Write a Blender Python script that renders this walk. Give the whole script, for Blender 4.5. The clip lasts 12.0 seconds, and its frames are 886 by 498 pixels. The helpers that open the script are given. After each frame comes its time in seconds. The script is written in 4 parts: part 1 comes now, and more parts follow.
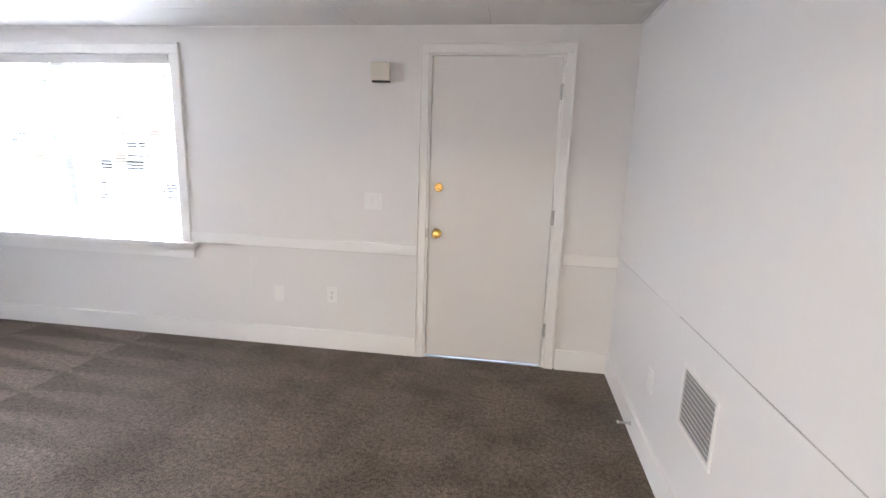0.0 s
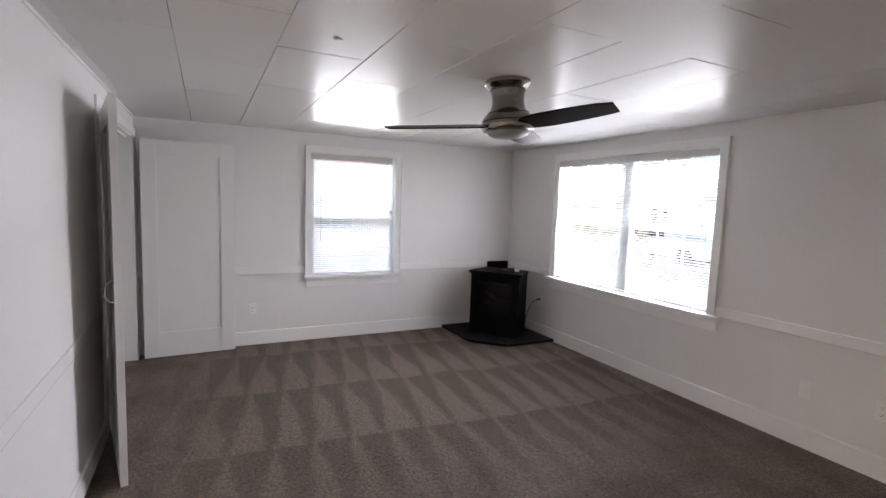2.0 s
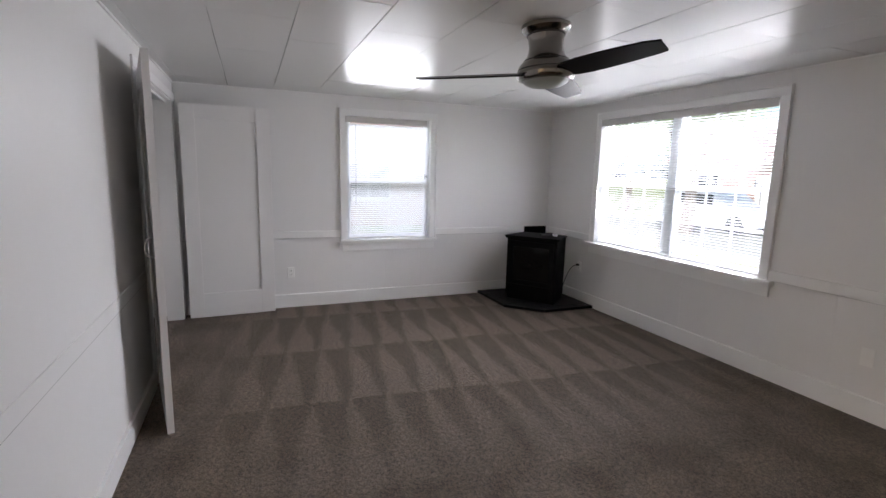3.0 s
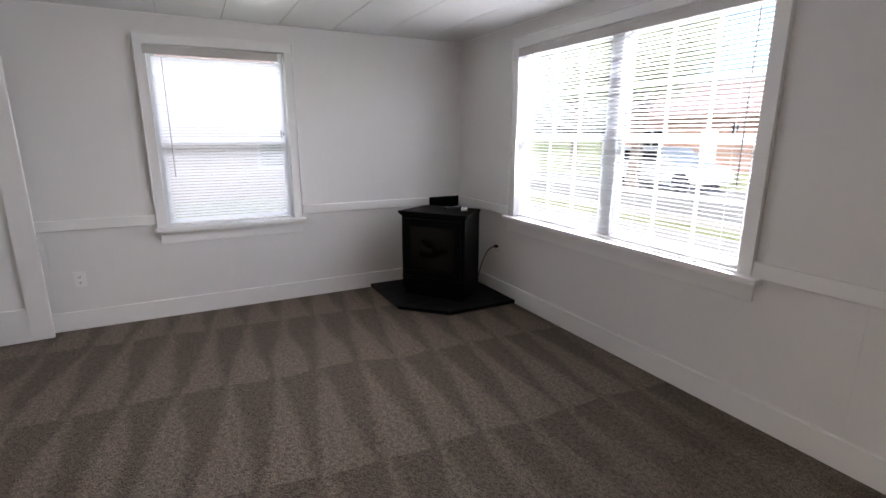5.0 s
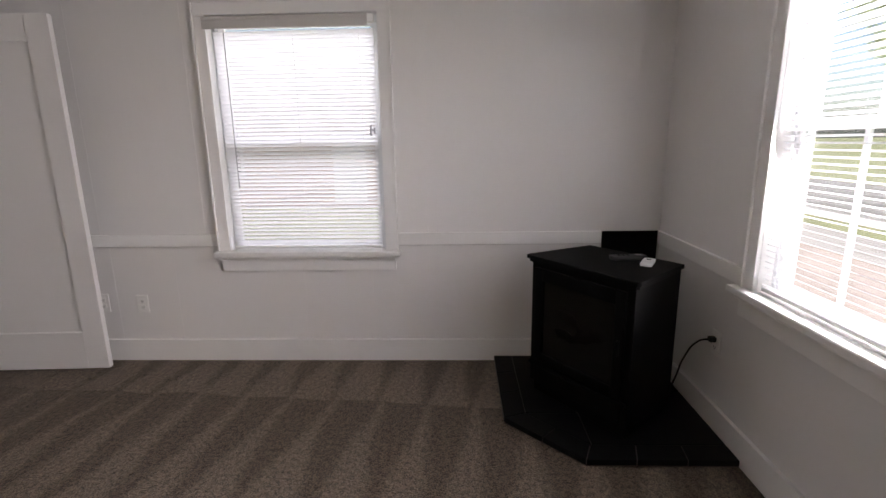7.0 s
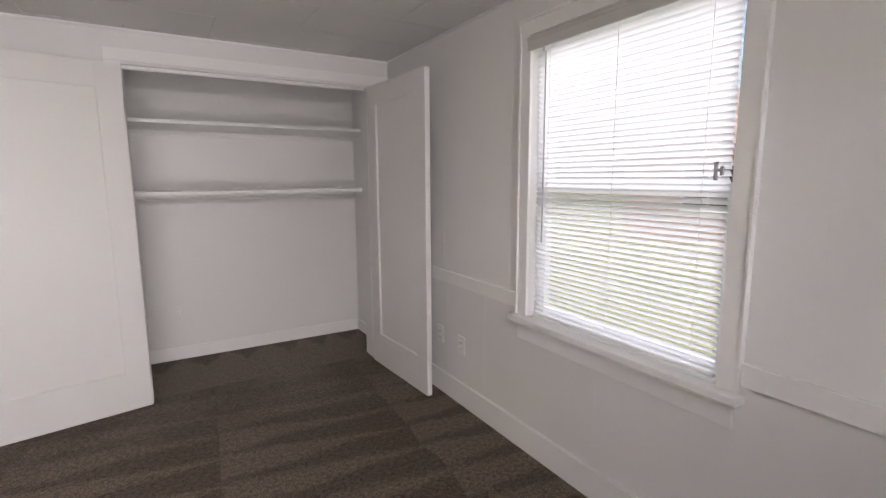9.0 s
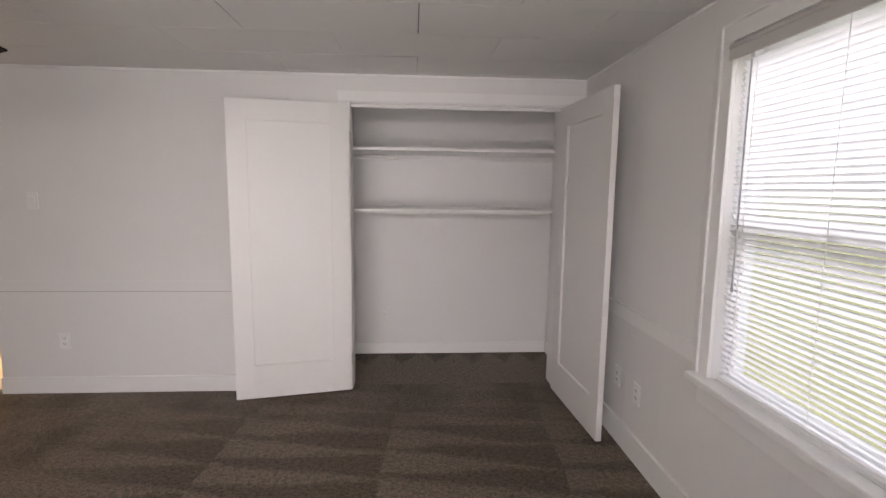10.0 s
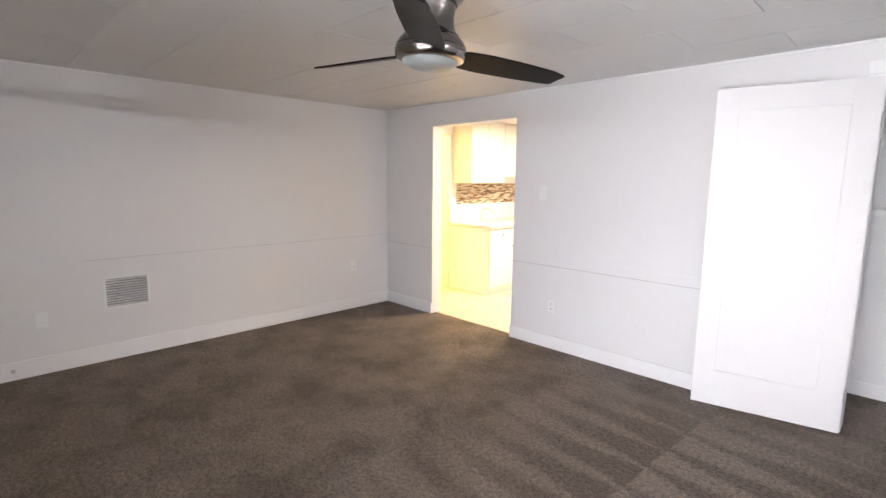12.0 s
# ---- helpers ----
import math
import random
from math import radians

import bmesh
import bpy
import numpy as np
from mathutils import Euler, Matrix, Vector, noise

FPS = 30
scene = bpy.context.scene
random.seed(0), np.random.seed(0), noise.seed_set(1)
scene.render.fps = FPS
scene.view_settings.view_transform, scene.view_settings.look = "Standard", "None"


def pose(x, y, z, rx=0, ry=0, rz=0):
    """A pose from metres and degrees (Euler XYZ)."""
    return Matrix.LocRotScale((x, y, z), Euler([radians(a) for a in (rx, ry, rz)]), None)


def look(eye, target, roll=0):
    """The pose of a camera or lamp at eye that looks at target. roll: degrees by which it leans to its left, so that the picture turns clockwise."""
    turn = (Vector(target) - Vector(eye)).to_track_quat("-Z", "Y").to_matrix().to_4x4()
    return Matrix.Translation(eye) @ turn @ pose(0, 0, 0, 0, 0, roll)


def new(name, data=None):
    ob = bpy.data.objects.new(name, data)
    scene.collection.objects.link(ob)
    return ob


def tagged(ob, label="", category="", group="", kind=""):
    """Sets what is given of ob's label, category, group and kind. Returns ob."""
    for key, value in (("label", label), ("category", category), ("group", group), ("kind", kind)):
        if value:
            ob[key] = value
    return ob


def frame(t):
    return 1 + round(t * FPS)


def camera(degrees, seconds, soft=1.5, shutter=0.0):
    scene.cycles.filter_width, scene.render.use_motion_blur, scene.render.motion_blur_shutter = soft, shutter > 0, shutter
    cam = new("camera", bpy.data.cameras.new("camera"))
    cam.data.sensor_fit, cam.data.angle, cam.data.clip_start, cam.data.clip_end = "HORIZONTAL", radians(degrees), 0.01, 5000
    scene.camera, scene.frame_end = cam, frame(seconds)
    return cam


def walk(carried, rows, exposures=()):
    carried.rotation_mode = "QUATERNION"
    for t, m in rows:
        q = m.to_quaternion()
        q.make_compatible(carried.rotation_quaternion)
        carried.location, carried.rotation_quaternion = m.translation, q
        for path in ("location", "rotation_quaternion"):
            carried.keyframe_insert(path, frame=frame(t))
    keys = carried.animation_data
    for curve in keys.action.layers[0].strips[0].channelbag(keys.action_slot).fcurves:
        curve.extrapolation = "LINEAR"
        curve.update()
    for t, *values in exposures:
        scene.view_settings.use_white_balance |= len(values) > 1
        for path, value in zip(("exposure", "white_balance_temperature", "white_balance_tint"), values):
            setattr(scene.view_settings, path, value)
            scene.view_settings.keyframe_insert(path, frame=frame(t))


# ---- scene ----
cam = camera(85.3, 12.0)
PATH = [
    (0, (-0.101, -0.267, 1.448), (-0.374, 1.677, 1.062), 1.9),
    (0.5, (-0.062, -0.441, 1.496), (-0.881, 1.358, 1.193), 1.7),
    (1, (-0.029, -0.535, 1.56), (-1.289, 1.005, 1.352), 1.4),
    (1.5, (-0.024, -0.576, 1.581), (-1.62, 0.617, 1.411), 1.8),
    (2, (-0.055, -0.64, 1.572), (-1.84, 0.242, 1.376), 2.0),
    (2.5, (-0.068, -0.668, 1.535), (-1.918, 0.045, 1.276), 1.9),
    (3, (-0.098, -0.588, 1.485), (-1.93, 0.147, 1.167), 1.4),
    (3.5, (-0.229, -0.397, 1.43), (-2.007, 0.45, 1.079), 0.7),
    (3.7, (-0.353, -0.293, 1.419), (-2.106, 0.597, 1.051), 0.4),
    (5.3, (-1.327, 0.803, 1.416), (-3.059, 1.68, 0.934), 0.0),
    (5.5, (-1.452, 0.935, 1.389), (-3.212, 1.759, 0.916), -0.2),
    (6, (-1.785, 1.3, 1.374), (-3.633, 1.913, 0.917), -0.3),
    (6.5, (-2.188, 1.548, 1.345), (-4.108, 1.885, 0.901), -0.4),
    (7, (-2.545, 1.791, 1.35), (-4.496, 1.72, 0.915), -0.9),
    (7.2, (-2.659, 1.843, 1.349), (-4.604, 1.626, 0.94), -0.2),
    (8.8, (-3.717, 2.208, 1.401), (-4.89, 0.618, 1.089), -0.5),
    (9, (-3.824, 2.179, 1.402), (-4.835, 0.479, 1.11), -0.3),
    (9.5, (-4.02, 2.163, 1.468), (-4.575, 0.259, 1.211), 0.2),
    (10, (-4.15, 2.221, 1.481), (-4.277, 0.241, 1.232), 0.7),
    (10.5, (-4.123, 2.261, 1.474), (-3.784, 0.305, 1.235), 0.9),
    (11, (-4.056, 2.298, 1.492), (-3.302, 0.464, 1.235), 1.0),
    (11.3, (-4.009, 2.301, 1.477), (-3.026, 0.578, 1.22), 1.0),
    (11.5, (-3.988, 2.332, 1.482), (-2.875, 0.691, 1.216), 0.7),
    (12, (-3.936, 2.36, 1.478), (-2.536, 0.961, 1.191), 0.6),
]
EXPOSURES = [
    (0.0, 4.2, 6000, 9), (0.5, 3.95, 6250, 10), (1.0, 3.6, 6300, 10), (2.0, 2.95, 6350, 11), (2.5, 2.8, 6350, 11), (3.5, 2.75, 6250, 10), (5.5, 2.7, 6500, 12),
    (6.5, 2.5, 6850, 14), (7.0, 2.5, 6950, 15), (9.0, 2.5, 7000, 14), (9.5, 2.4, 7050, 14), (10.0, 2.5, 7100, 15), (10.5, 2.75, 7000, 16), (11.0, 3.0, 6700, 15), (12.0, 3.5, 6350, 12),
]
walk(cam, [(t, look(eye, target, roll)) for t, eye, target, roll in PATH], EXPOSURES)

# ---- world and large lights ----
world = bpy.data.worlds.new("daylight")
scene.world = world
world.use_nodes = True
wn = world.node_tree.nodes
sky = wn.new("ShaderNodeTexSky")
sky.sky_type = "NISHITA"
sky.sun_disc = False
sky.sun_elevation = radians(52)
sky.sun_rotation = radians(150)
sky.dust_density = 3.0
sky.air_density = 1.0
wn["Background"].inputs["Strength"].default_value = 0.05
world.node_tree.links.new(sky.outputs["Color"], wn["Background"].inputs["Color"])

sun = new("sun", bpy.data.lights.new("sun", "SUN"))
sun.data.energy = 0.65
sun.data.angle = radians(3)
sun.data.color = (1.0, 0.95, 0.88)
sun.matrix_world = look((0, 0, 20), (-6.2, 10.5, 4.4))


def area_lamp(name, size_x, size_y, watts, colour, m):
    lamp = new(name, bpy.data.lights.new(name, "AREA"))
    lamp.data.shape = "RECTANGLE"
    lamp.data.size, lamp.data.size_y = size_x, size_y
    lamp.data.energy, lamp.data.color = watts, colour
    lamp.matrix_world = m
    return lamp


area_lamp("kitchen_light", 0.5, 0.5, 10, (1.0, 0.80, 0.56), pose(-0.9, -2.6, 2.2))

area_lamp("side_room_light", 0.4, 0.4, 7, (1.0, 0.74, 0.26), pose(1.5, -1.9, 2.2))

# added lamp panels outside the wide and the single window, boosting the sky's light
area_lamp("sky_fill_north", 3.0, 1.5, 110, (0.95, 0.94, 1.0), look((-3.47, 4.45, 2.95), (-3.1, 2.3, 1.2)))
area_lamp("sky_fill_west", 1.6, 1.5, 17, (0.95, 0.94, 1.0), look((-6.75, 0.87, 2.70), (-4.9, 0.87, 1.1)))

# added strip lamps on the room side of the blinds, filling in for window daylight
for lamp, spread in (
    (area_lamp("window_fill_north", 1.85, 0.020, 1.8, (0.96, 0.94, 0.98), look((-3.47, 2.957, 1.990), (-3.47, 1.957, 1.70))), 110),
    (area_lamp("window_fill_north", 1.85, 0.020, 1.7, (0.96, 0.94, 0.98), look((-3.47, 2.950, 0.764), (-3.47, 1.950, 0.84))), 100),
    (area_lamp("window_fill_north", 0.016, 1.20, 0.6, (0.96, 0.94, 0.98), look((-4.408, 2.962, 1.375), (-4.30, 1.962, 1.20))), 150),
    (area_lamp("window_fill_west", 0.90, 0.020, 0.95, (0.96, 0.94, 0.98), look((-5.367, 0.867, 1.962), (-4.367, 0.867, 1.66))), 95),
):
    lamp.data.spread = radians(spread)

# ---- the plan ----
WEST, EAST, NORTH, SOUTH, TOP = -5.38, 0.615, 2.97, -1.236, 2.255
THICK = 0.14
WIN_N = (-4.42, -2.52, 0.745, 2.075)
WIN_W = (0.39, 1.345, 0.715, 2.05)
DOOR_N = (-0.68, 0.18, -0.05, 2.085)
DOORWAY = (-1.258, -0.17, -0.05, 2.03)
CLOSET = (-5.21, -3.715, -0.05, 2.06)
CLOSET_BACK = -2.0
KITCHEN_SOUTH, KITCHEN_WEST = -4.6, -2.6


# ---- materials ----
def material(name, colour, rough=0.5, metal=0.0, bump=0.0, bump_scale=60.0, vary=0.06, vary_scale=3.0, coat=0.0, per_object=0.0, detail=3.0, specular=0.5, upright=1.0):
    """A painted or solid surface: colour with large and small variation, roughness variation and fine relief."""
    m = bpy.data.materials.new(name)
    m.use_nodes = True
    n, l = m.node_tree.nodes, m.node_tree.links
    b = n["Principled BSDF"]
    co = n.new("ShaderNodeTexCoord")
    big = n.new("ShaderNodeTexNoise")
    big.inputs["Scale"].default_value, big.inputs["Detail"].default_value = vary_scale, 4
    small = n.new("ShaderNodeTexNoise")
    small.inputs["Scale"].default_value, small.inputs["Detail"].default_value = bump_scale, detail
    l.new(co.outputs["Object"], big.inputs["Vector"])
    squash = n.new("ShaderNodeMapping")
    squash.inputs["Scale"].default_value = (1, 1, upright)
    l.new(co.outputs["Object"], squash.inputs["Vector"])
    l.new(squash.outputs["Vector"], small.inputs["Vector"])
    mix = n.new("ShaderNodeMix")
    mix.data_type = "RGBA"
    mix.inputs["A"].default_value = (*[c * (1 - vary) for c in colour], 1)
    mix.inputs["B"].default_value = (*[min(1, c * (1 + vary)) for c in colour], 1)
    add = n.new("ShaderNodeMath")
    add.operation = "MULTIPLY_ADD"
    l.new(small.outputs["Fac"], add.inputs[0])
    add.inputs[1].default_value = 0.4
    l.new(big.outputs["Fac"], add.inputs[2])
    off = n.new("ShaderNodeMath")
    off.operation = "SUBTRACT"
    off.use_clamp = True
    l.new(add.outputs[0], off.inputs[0])
    off.inputs[1].default_value = 0.2
    l.new(off.outputs[0], mix.inputs["Factor"])
    out = mix.outputs["Result"]
    if per_object:
        info = n.new("ShaderNodeObjectInfo")
        hsv = n.new("ShaderNodeHueSaturation")
        ramp = n.new("ShaderNodeMapRange")
        ramp.inputs["To Min"].default_value, ramp.inputs["To Max"].default_value = 1 - per_object, 1 + per_object
        l.new(info.outputs["Random"], ramp.inputs["Value"])
        l.new(ramp.outputs["Result"], hsv.inputs["Value"])
        l.new(out, hsv.inputs["Color"])
        out = hsv.outputs["Color"]
    l.new(out, b.inputs["Base Color"])
    rr = n.new("ShaderNodeMapRange")
    rr.inputs["To Min"].default_value, rr.inputs["To Max"].default_value = max(0.02, rough - 0.07), min(1, rough + 0.07)
    l.new(big.outputs["Fac"], rr.inputs["Value"])
    l.new(rr.outputs["Result"], b.inputs["Roughness"])
    b.inputs["Metallic"].default_value = metal
    b.inputs["Coat Weight"].default_value = coat
    b.inputs["Specular IOR Level"].default_value = specular
    if bump:
        bp = n.new("ShaderNodeBump")
        bp.inputs["Strength"].default_value, bp.inputs["Distance"].default_value = bump, 0.002
        l.new(small.outputs["Fac"], bp.inputs["Height"])
        l.new(bp.outputs["Normal"], b.inputs["Normal"])
    return m


def carpet_material(name="carpet", closet=False):
    """Taupe cut pile with vacuum-cleaner wedges: alternate strokes lean the pile two ways, their light and shade
    painted in.
    """
    m = bpy.data.materials.new(name)
    m.use_nodes = True
    n, l = m.node_tree.nodes, m.node_tree.links
    b = n["Principled BSDF"]

    def calc(op, a, c=None, clamp=False, third=None):
        k = n.new("ShaderNodeMath")
        k.operation, k.use_clamp = op, clamp
        for slot, v in enumerate((a, c, third)):
            if v is None:
                continue
            if isinstance(v, (int, float)):
                k.inputs[slot].default_value = v
            else:
                l.new(v, k.inputs[slot])
        return k.outputs[0]

    def noise_tex(scale, detail=3.0, rough=0.5):
        t = n.new("ShaderNodeTexNoise")
        t.inputs["Scale"].default_value, t.inputs["Detail"].default_value, t.inputs["Roughness"].default_value = scale, detail, rough
        l.new(co.outputs["Object"], t.inputs["Vector"])
        return t.outputs["Fac"]

    co = n.new("ShaderNodeTexCoord")
    sep = n.new("ShaderNodeSeparateXYZ")
    l.new(co.outputs["Object"], sep.inputs[0])
    wob, wob2 = noise_tex(1.3, 2), noise_tex(1.6, 1)
    x = calc("MULTIPLY_ADD", wob, 0.22, third=calc("MULTIPLY_ADD", sep.outputs["Y"], -0.075, third=sep.outputs["X"]))
    y0 = calc("MULTIPLY_ADD", wob2, 0.11, third=sep.outputs["Y"])
    y = calc("MULTIPLY_ADD", sep.outputs["X"], 0.10, third=y0)
    v = calc("FRACT", calc("DIVIDE", calc("ADD", x, 23.84), 0.95))
    row = calc("FLOOR", calc("DIVIDE", calc("ADD", x, 23.84), 0.95))
    u = calc("FRACT", calc("ADD", calc("DIVIDE", calc("ADD", y, 20.0), 0.255), calc("MULTIPLY", row, 0.37)))
    tri = calc("ABSOLUTE", calc("SUBTRACT", u, 0.5))
    if closet:
        # short strokes pulled away from the closet's back wall
        tri = calc("ABSOLUTE", calc("SUBTRACT", calc("FRACT", calc("DIVIDE", calc("ADD", x, 23.84), 0.29)), 0.5))
        v = calc("MULTIPLY", calc("ADD", sep.outputs["Y"], 2.0), 4.2)
    reach = calc("MULTIPLY_ADD", calc("SUBTRACT", noise_tex(1.7, 0), 0.5), 0.22, third=0.03)
    edge = calc("SUBTRACT", tri, calc("MULTIPLY_ADD", v, 0.42, third=reach))
    wedge = calc("MULTIPLY_ADD", calc("MULTIPLY_ADD", calc("SUBTRACT", noise_tex(24, 3), 0.5), 0.34, third=edge), 6.0, True, 0.5)
    # strokes are plain west of the doorway and fade into trodden pile towards the east
    fade = n.new("ShaderNodeMapRange")
    fade.inputs["From Min"].default_value, fade.inputs["From Max"].default_value = -1.9, -2.9
    fade.inputs["To Min"].default_value, fade.inputs["To Max"].default_value = 0.12, 1.0
    l.new(sep.outputs["X"], fade.inputs["Value"])
    far = n.new("ShaderNodeMapRange")
    far.inputs["From Min"].default_value, far.inputs["From Max"].default_value = -1.0, -0.4
    far.inputs["To Min"].default_value, far.inputs["To Max"].default_value = 0.3, 1.0
    l.new(sep.outputs["Y"], far.inputs["Value"])
    patch = noise_tex(2.3, 4, 0.6)
    trod = calc("MULTIPLY_ADD", calc("SUBTRACT", patch, 0.5), 5.0, True, 0.40)
    wmix = n.new("ShaderNodeMix")
    if closet:
        wmix.inputs["Factor"].default_value = 1.0
    else:
        l.new(calc("MULTIPLY", fade.outputs["Result"], far.outputs["Result"]), wmix.inputs["Factor"])
    l.new(trod, wmix.inputs["A"])
    l.new(wedge, wmix.inputs["B"])
    lean = wmix.outputs["Result"]
    fine, tuft = noise_tex(170, 2), noise_tex(46, 4, 0.8)
    vor = n.new("ShaderNodeTexVoronoi")
    vor.inputs["Scale"].default_value = 150
    l.new(co.outputs["Object"], vor.inputs["Vector"])
    dark, light = n.new("ShaderNodeMix"), n.new("ShaderNodeMix")
    dark.data_type = light.data_type = "RGBA"
    speck = calc("MULTIPLY_ADD", calc("SUBTRACT", calc("ADD", fine, tuft), 1.0), 5.4, True, 0.5)
    l.new(speck, dark.inputs["Factor"])
    l.new(speck, light.inputs["Factor"])
    # two tones paint how light catches each lean of the pile
    dark.inputs["A"].default_value, dark.inputs["B"].default_value = (0.034, 0.026, 0.019, 1), (0.168, 0.125, 0.092, 1)
    light.inputs["A"].default_value, light.inputs["B"].default_value = (0.055, 0.042, 0.032, 1), (0.268, 0.205, 0.154, 1)
    both = n.new("ShaderNodeMix")
    both.data_type = "RGBA"
    l.new(lean, both.inputs["Factor"])
    l.new(light.outputs["Result"], both.inputs["A"])
    l.new(dark.outputs["Result"], both.inputs["B"])
    l.new(both.outputs["Result"], b.inputs["Base Color"])
    b.inputs["Roughness"].default_value = 0.5
    l.new(calc("MULTIPLY_ADD", lean, -0.20, third=0.32), b.inputs["Specular IOR Level"])
    b.inputs["Sheen Weight"].default_value = 0.12
    b.inputs["Sheen Tint"].default_value = (0.8, 0.7, 0.6, 1)
    bp = n.new("ShaderNodeBump")
    bp.inputs["Strength"].default_value, bp.inputs["Distance"].default_value = 1.0, 0.012
    geo, tilt, nrm = n.new("ShaderNodeNewGeometry"), n.new("ShaderNodeCombineXYZ"), n.new("ShaderNodeVectorMath")
    l.new(calc("MULTIPLY_ADD", lean, -0.14, third=0.07), tilt.inputs["X"])
    nrm.operation = "ADD"
    l.new(geo.outputs["Normal"], nrm.inputs[0])
    l.new(tilt.outputs[0], nrm.inputs[1])
    unit = n.new("ShaderNodeVectorMath")
    unit.operation = "NORMALIZE"
    l.new(nrm.outputs[0], unit.inputs[0])
    l.new(unit.outputs[0], bp.inputs["Normal"])
    l.new(calc("ADD", calc("ADD", tuft, calc("MULTIPLY", fine, 0.5)), calc("MULTIPLY", vor.outputs["Distance"], -0.6)), bp.inputs["Height"])
    l.new(bp.outputs["Normal"], b.inputs["Normal"])
    return m


def glass_material(name="pane_glass"):
    m = bpy.data.materials.new(name)
    m.use_nodes = True
    n, l = m.node_tree.nodes, m.node_tree.links
    g, t, mx = n.new("ShaderNodeBsdfGlossy"), n.new("ShaderNodeBsdfTransparent"), n.new("ShaderNodeMixShader")
    g.inputs["Roughness"].default_value = 0.02
    t.inputs["Color"].default_value = (0.93, 0.95, 0.95, 1)
    mx.inputs[0].default_value = 0.05
    l.new(t.outputs[0], mx.inputs[1])
    l.new(g.outputs[0], mx.inputs[2])
    l.new(mx.outputs[0], n["Material Output"].inputs["Surface"])
    return m


def slat_material():
    """Thin white vinyl: part of the light passes through."""
    m = bpy.data.materials.new("vinyl_slat")
    m.use_nodes = True
    n, l = m.node_tree.nodes, m.node_tree.links
    b = n["Principled BSDF"]
    b.inputs["Base Color"].default_value = (0.82, 0.82, 0.82, 1)
    b.inputs["Roughness"].default_value = 0.4
    t, mx = n.new("ShaderNodeBsdfTranslucent"), n.new("ShaderNodeMixShader")
    t.inputs["Color"].default_value = (0.85, 0.86, 0.9, 1)
    mx.inputs[0].default_value = 0.4
    l.new(b.outputs[0], mx.inputs[1])
    l.new(t.outputs[0], mx.inputs[2])
    l.new(mx.outputs[0], n["Material Output"].inputs["Surface"])
    return m


def brushed_metal(name, colour, rough):
    m = material(name, colour, rough, 1.0, 0.05, 220, 0.05, 6)
    return m


M_WALL = material("wall_paint", (0.81, 0.80, 0.792), 0.42, 0, 0.16, 38, 0.02, 1.2, upright=0.035)
M_TRIM = material("trim_gloss_paint", (0.88, 0.875, 0.865), 0.32, 0, 0.08, 40, 0.015, 2)
M_DOOR = material("door_paint", (0.80, 0.785, 0.77), 0.36, 0, 0.10, 70, 0.02, 2)
M_CEIL = material("ceiling_gloss_paint", (0.72, 0.715, 0.705), 0.31, 0, 0.0, 14, 0.02, 2.0, specular=0.16)
M_CEIL_GAP = material("ceiling_joint", (0.12, 0.115, 0.11), 0.9)
M_CARPET = carpet_material()
M_CARPET_CLOSET = carpet_material("carpet_closet", True)
M_GLASS = glass_material()
M_SLAT = slat_material()
M_VINYL = material("window_vinyl", (0.80, 0.81, 0.82), 0.35, 0, 0.03, 60, 0.01)
M_PLASTIC = material("white_plastic", (0.87, 0.865, 0.85), 0.35, 0, 0, 60, 0.02)
M_IVORY = material("ivory_plastic", (0.74, 0.70, 0.62), 0.4, 0, 0, 60, 0.02)
M_SLOT = material("dark_slot", (0.02, 0.02, 0.02), 0.7)
M_SHADOWGAP = material("vent_shade", (0.36, 0.36, 0.36), 0.8)
M_BRASS = brushed_metal("polished_brass", (0.83, 0.58, 0.22), 0.16)
M_STEEL = brushed_metal("satin_nickel", (0.24, 0.225, 0.21), 0.17)
M_CHROME = brushed_metal("dull_chrome", (0.6, 0.6, 0.6), 0.3)
M_BLADE = material("dark_blade", (0.006, 0.0045, 0.004), 0.34, 0, 0.1, 30, 0.3, 8, specular=0.08)
M_LENS = material("opal_lens", (0.30, 0.32, 0.31), 0.35, 0, 0, 60, 0.02)
M_IRON = material("black_steel", (0.003, 0.003, 0.0033), 0.55, 0.0, 0.15, 120, 0.25, 5, specular=0.05)
M_STOVEGLASS = material("stove_glass", (0.004, 0.004, 0.004), 0.08, 0, 0, 60, 0.1, specular=0.25)
M_LOG = material("ceramic_log", (0.0045, 0.0028, 0.0025), 0.9, 0, 0.6, 25, 0.5, 9, specular=0.12)
M_SLATE = material("black_tile", (0.005, 0.005, 0.0055), 0.40, 0, 0.3, 40, 0.3, 6, per_object=0.25, specular=0.1)
M_GROUT = material("grey_grout", (0.09, 0.07, 0.068), 0.9, 0, 0.3, 120, 0.1)
M_CORD = material("black_rubber", (0.012, 0.012, 0.012), 0.5)
M_CAB = material("cabinet_paint", (0.80, 0.78, 0.74), 0.35, 0, 0.05, 50, 0.015)
M_COUNTER = material("counter_laminate", (0.72, 0.66, 0.56), 0.3, 0, 0.05, 80, 0.1, 20)
M_KTILE = material("kitchen_floor_tile", (0.60, 0.50, 0.38), 0.35, 0, 0.1, 25, 0.10, 4, per_object=0.06)
M_YELLOW = material("yellow_paint", (0.80, 0.62, 0.20), 0.5, 0, 0.1, 60, 0.02)
M_MOSAIC_GROUT = material("mosaic_grout", (0.62, 0.56, 0.48), 0.9, 0, 0.1, 60)
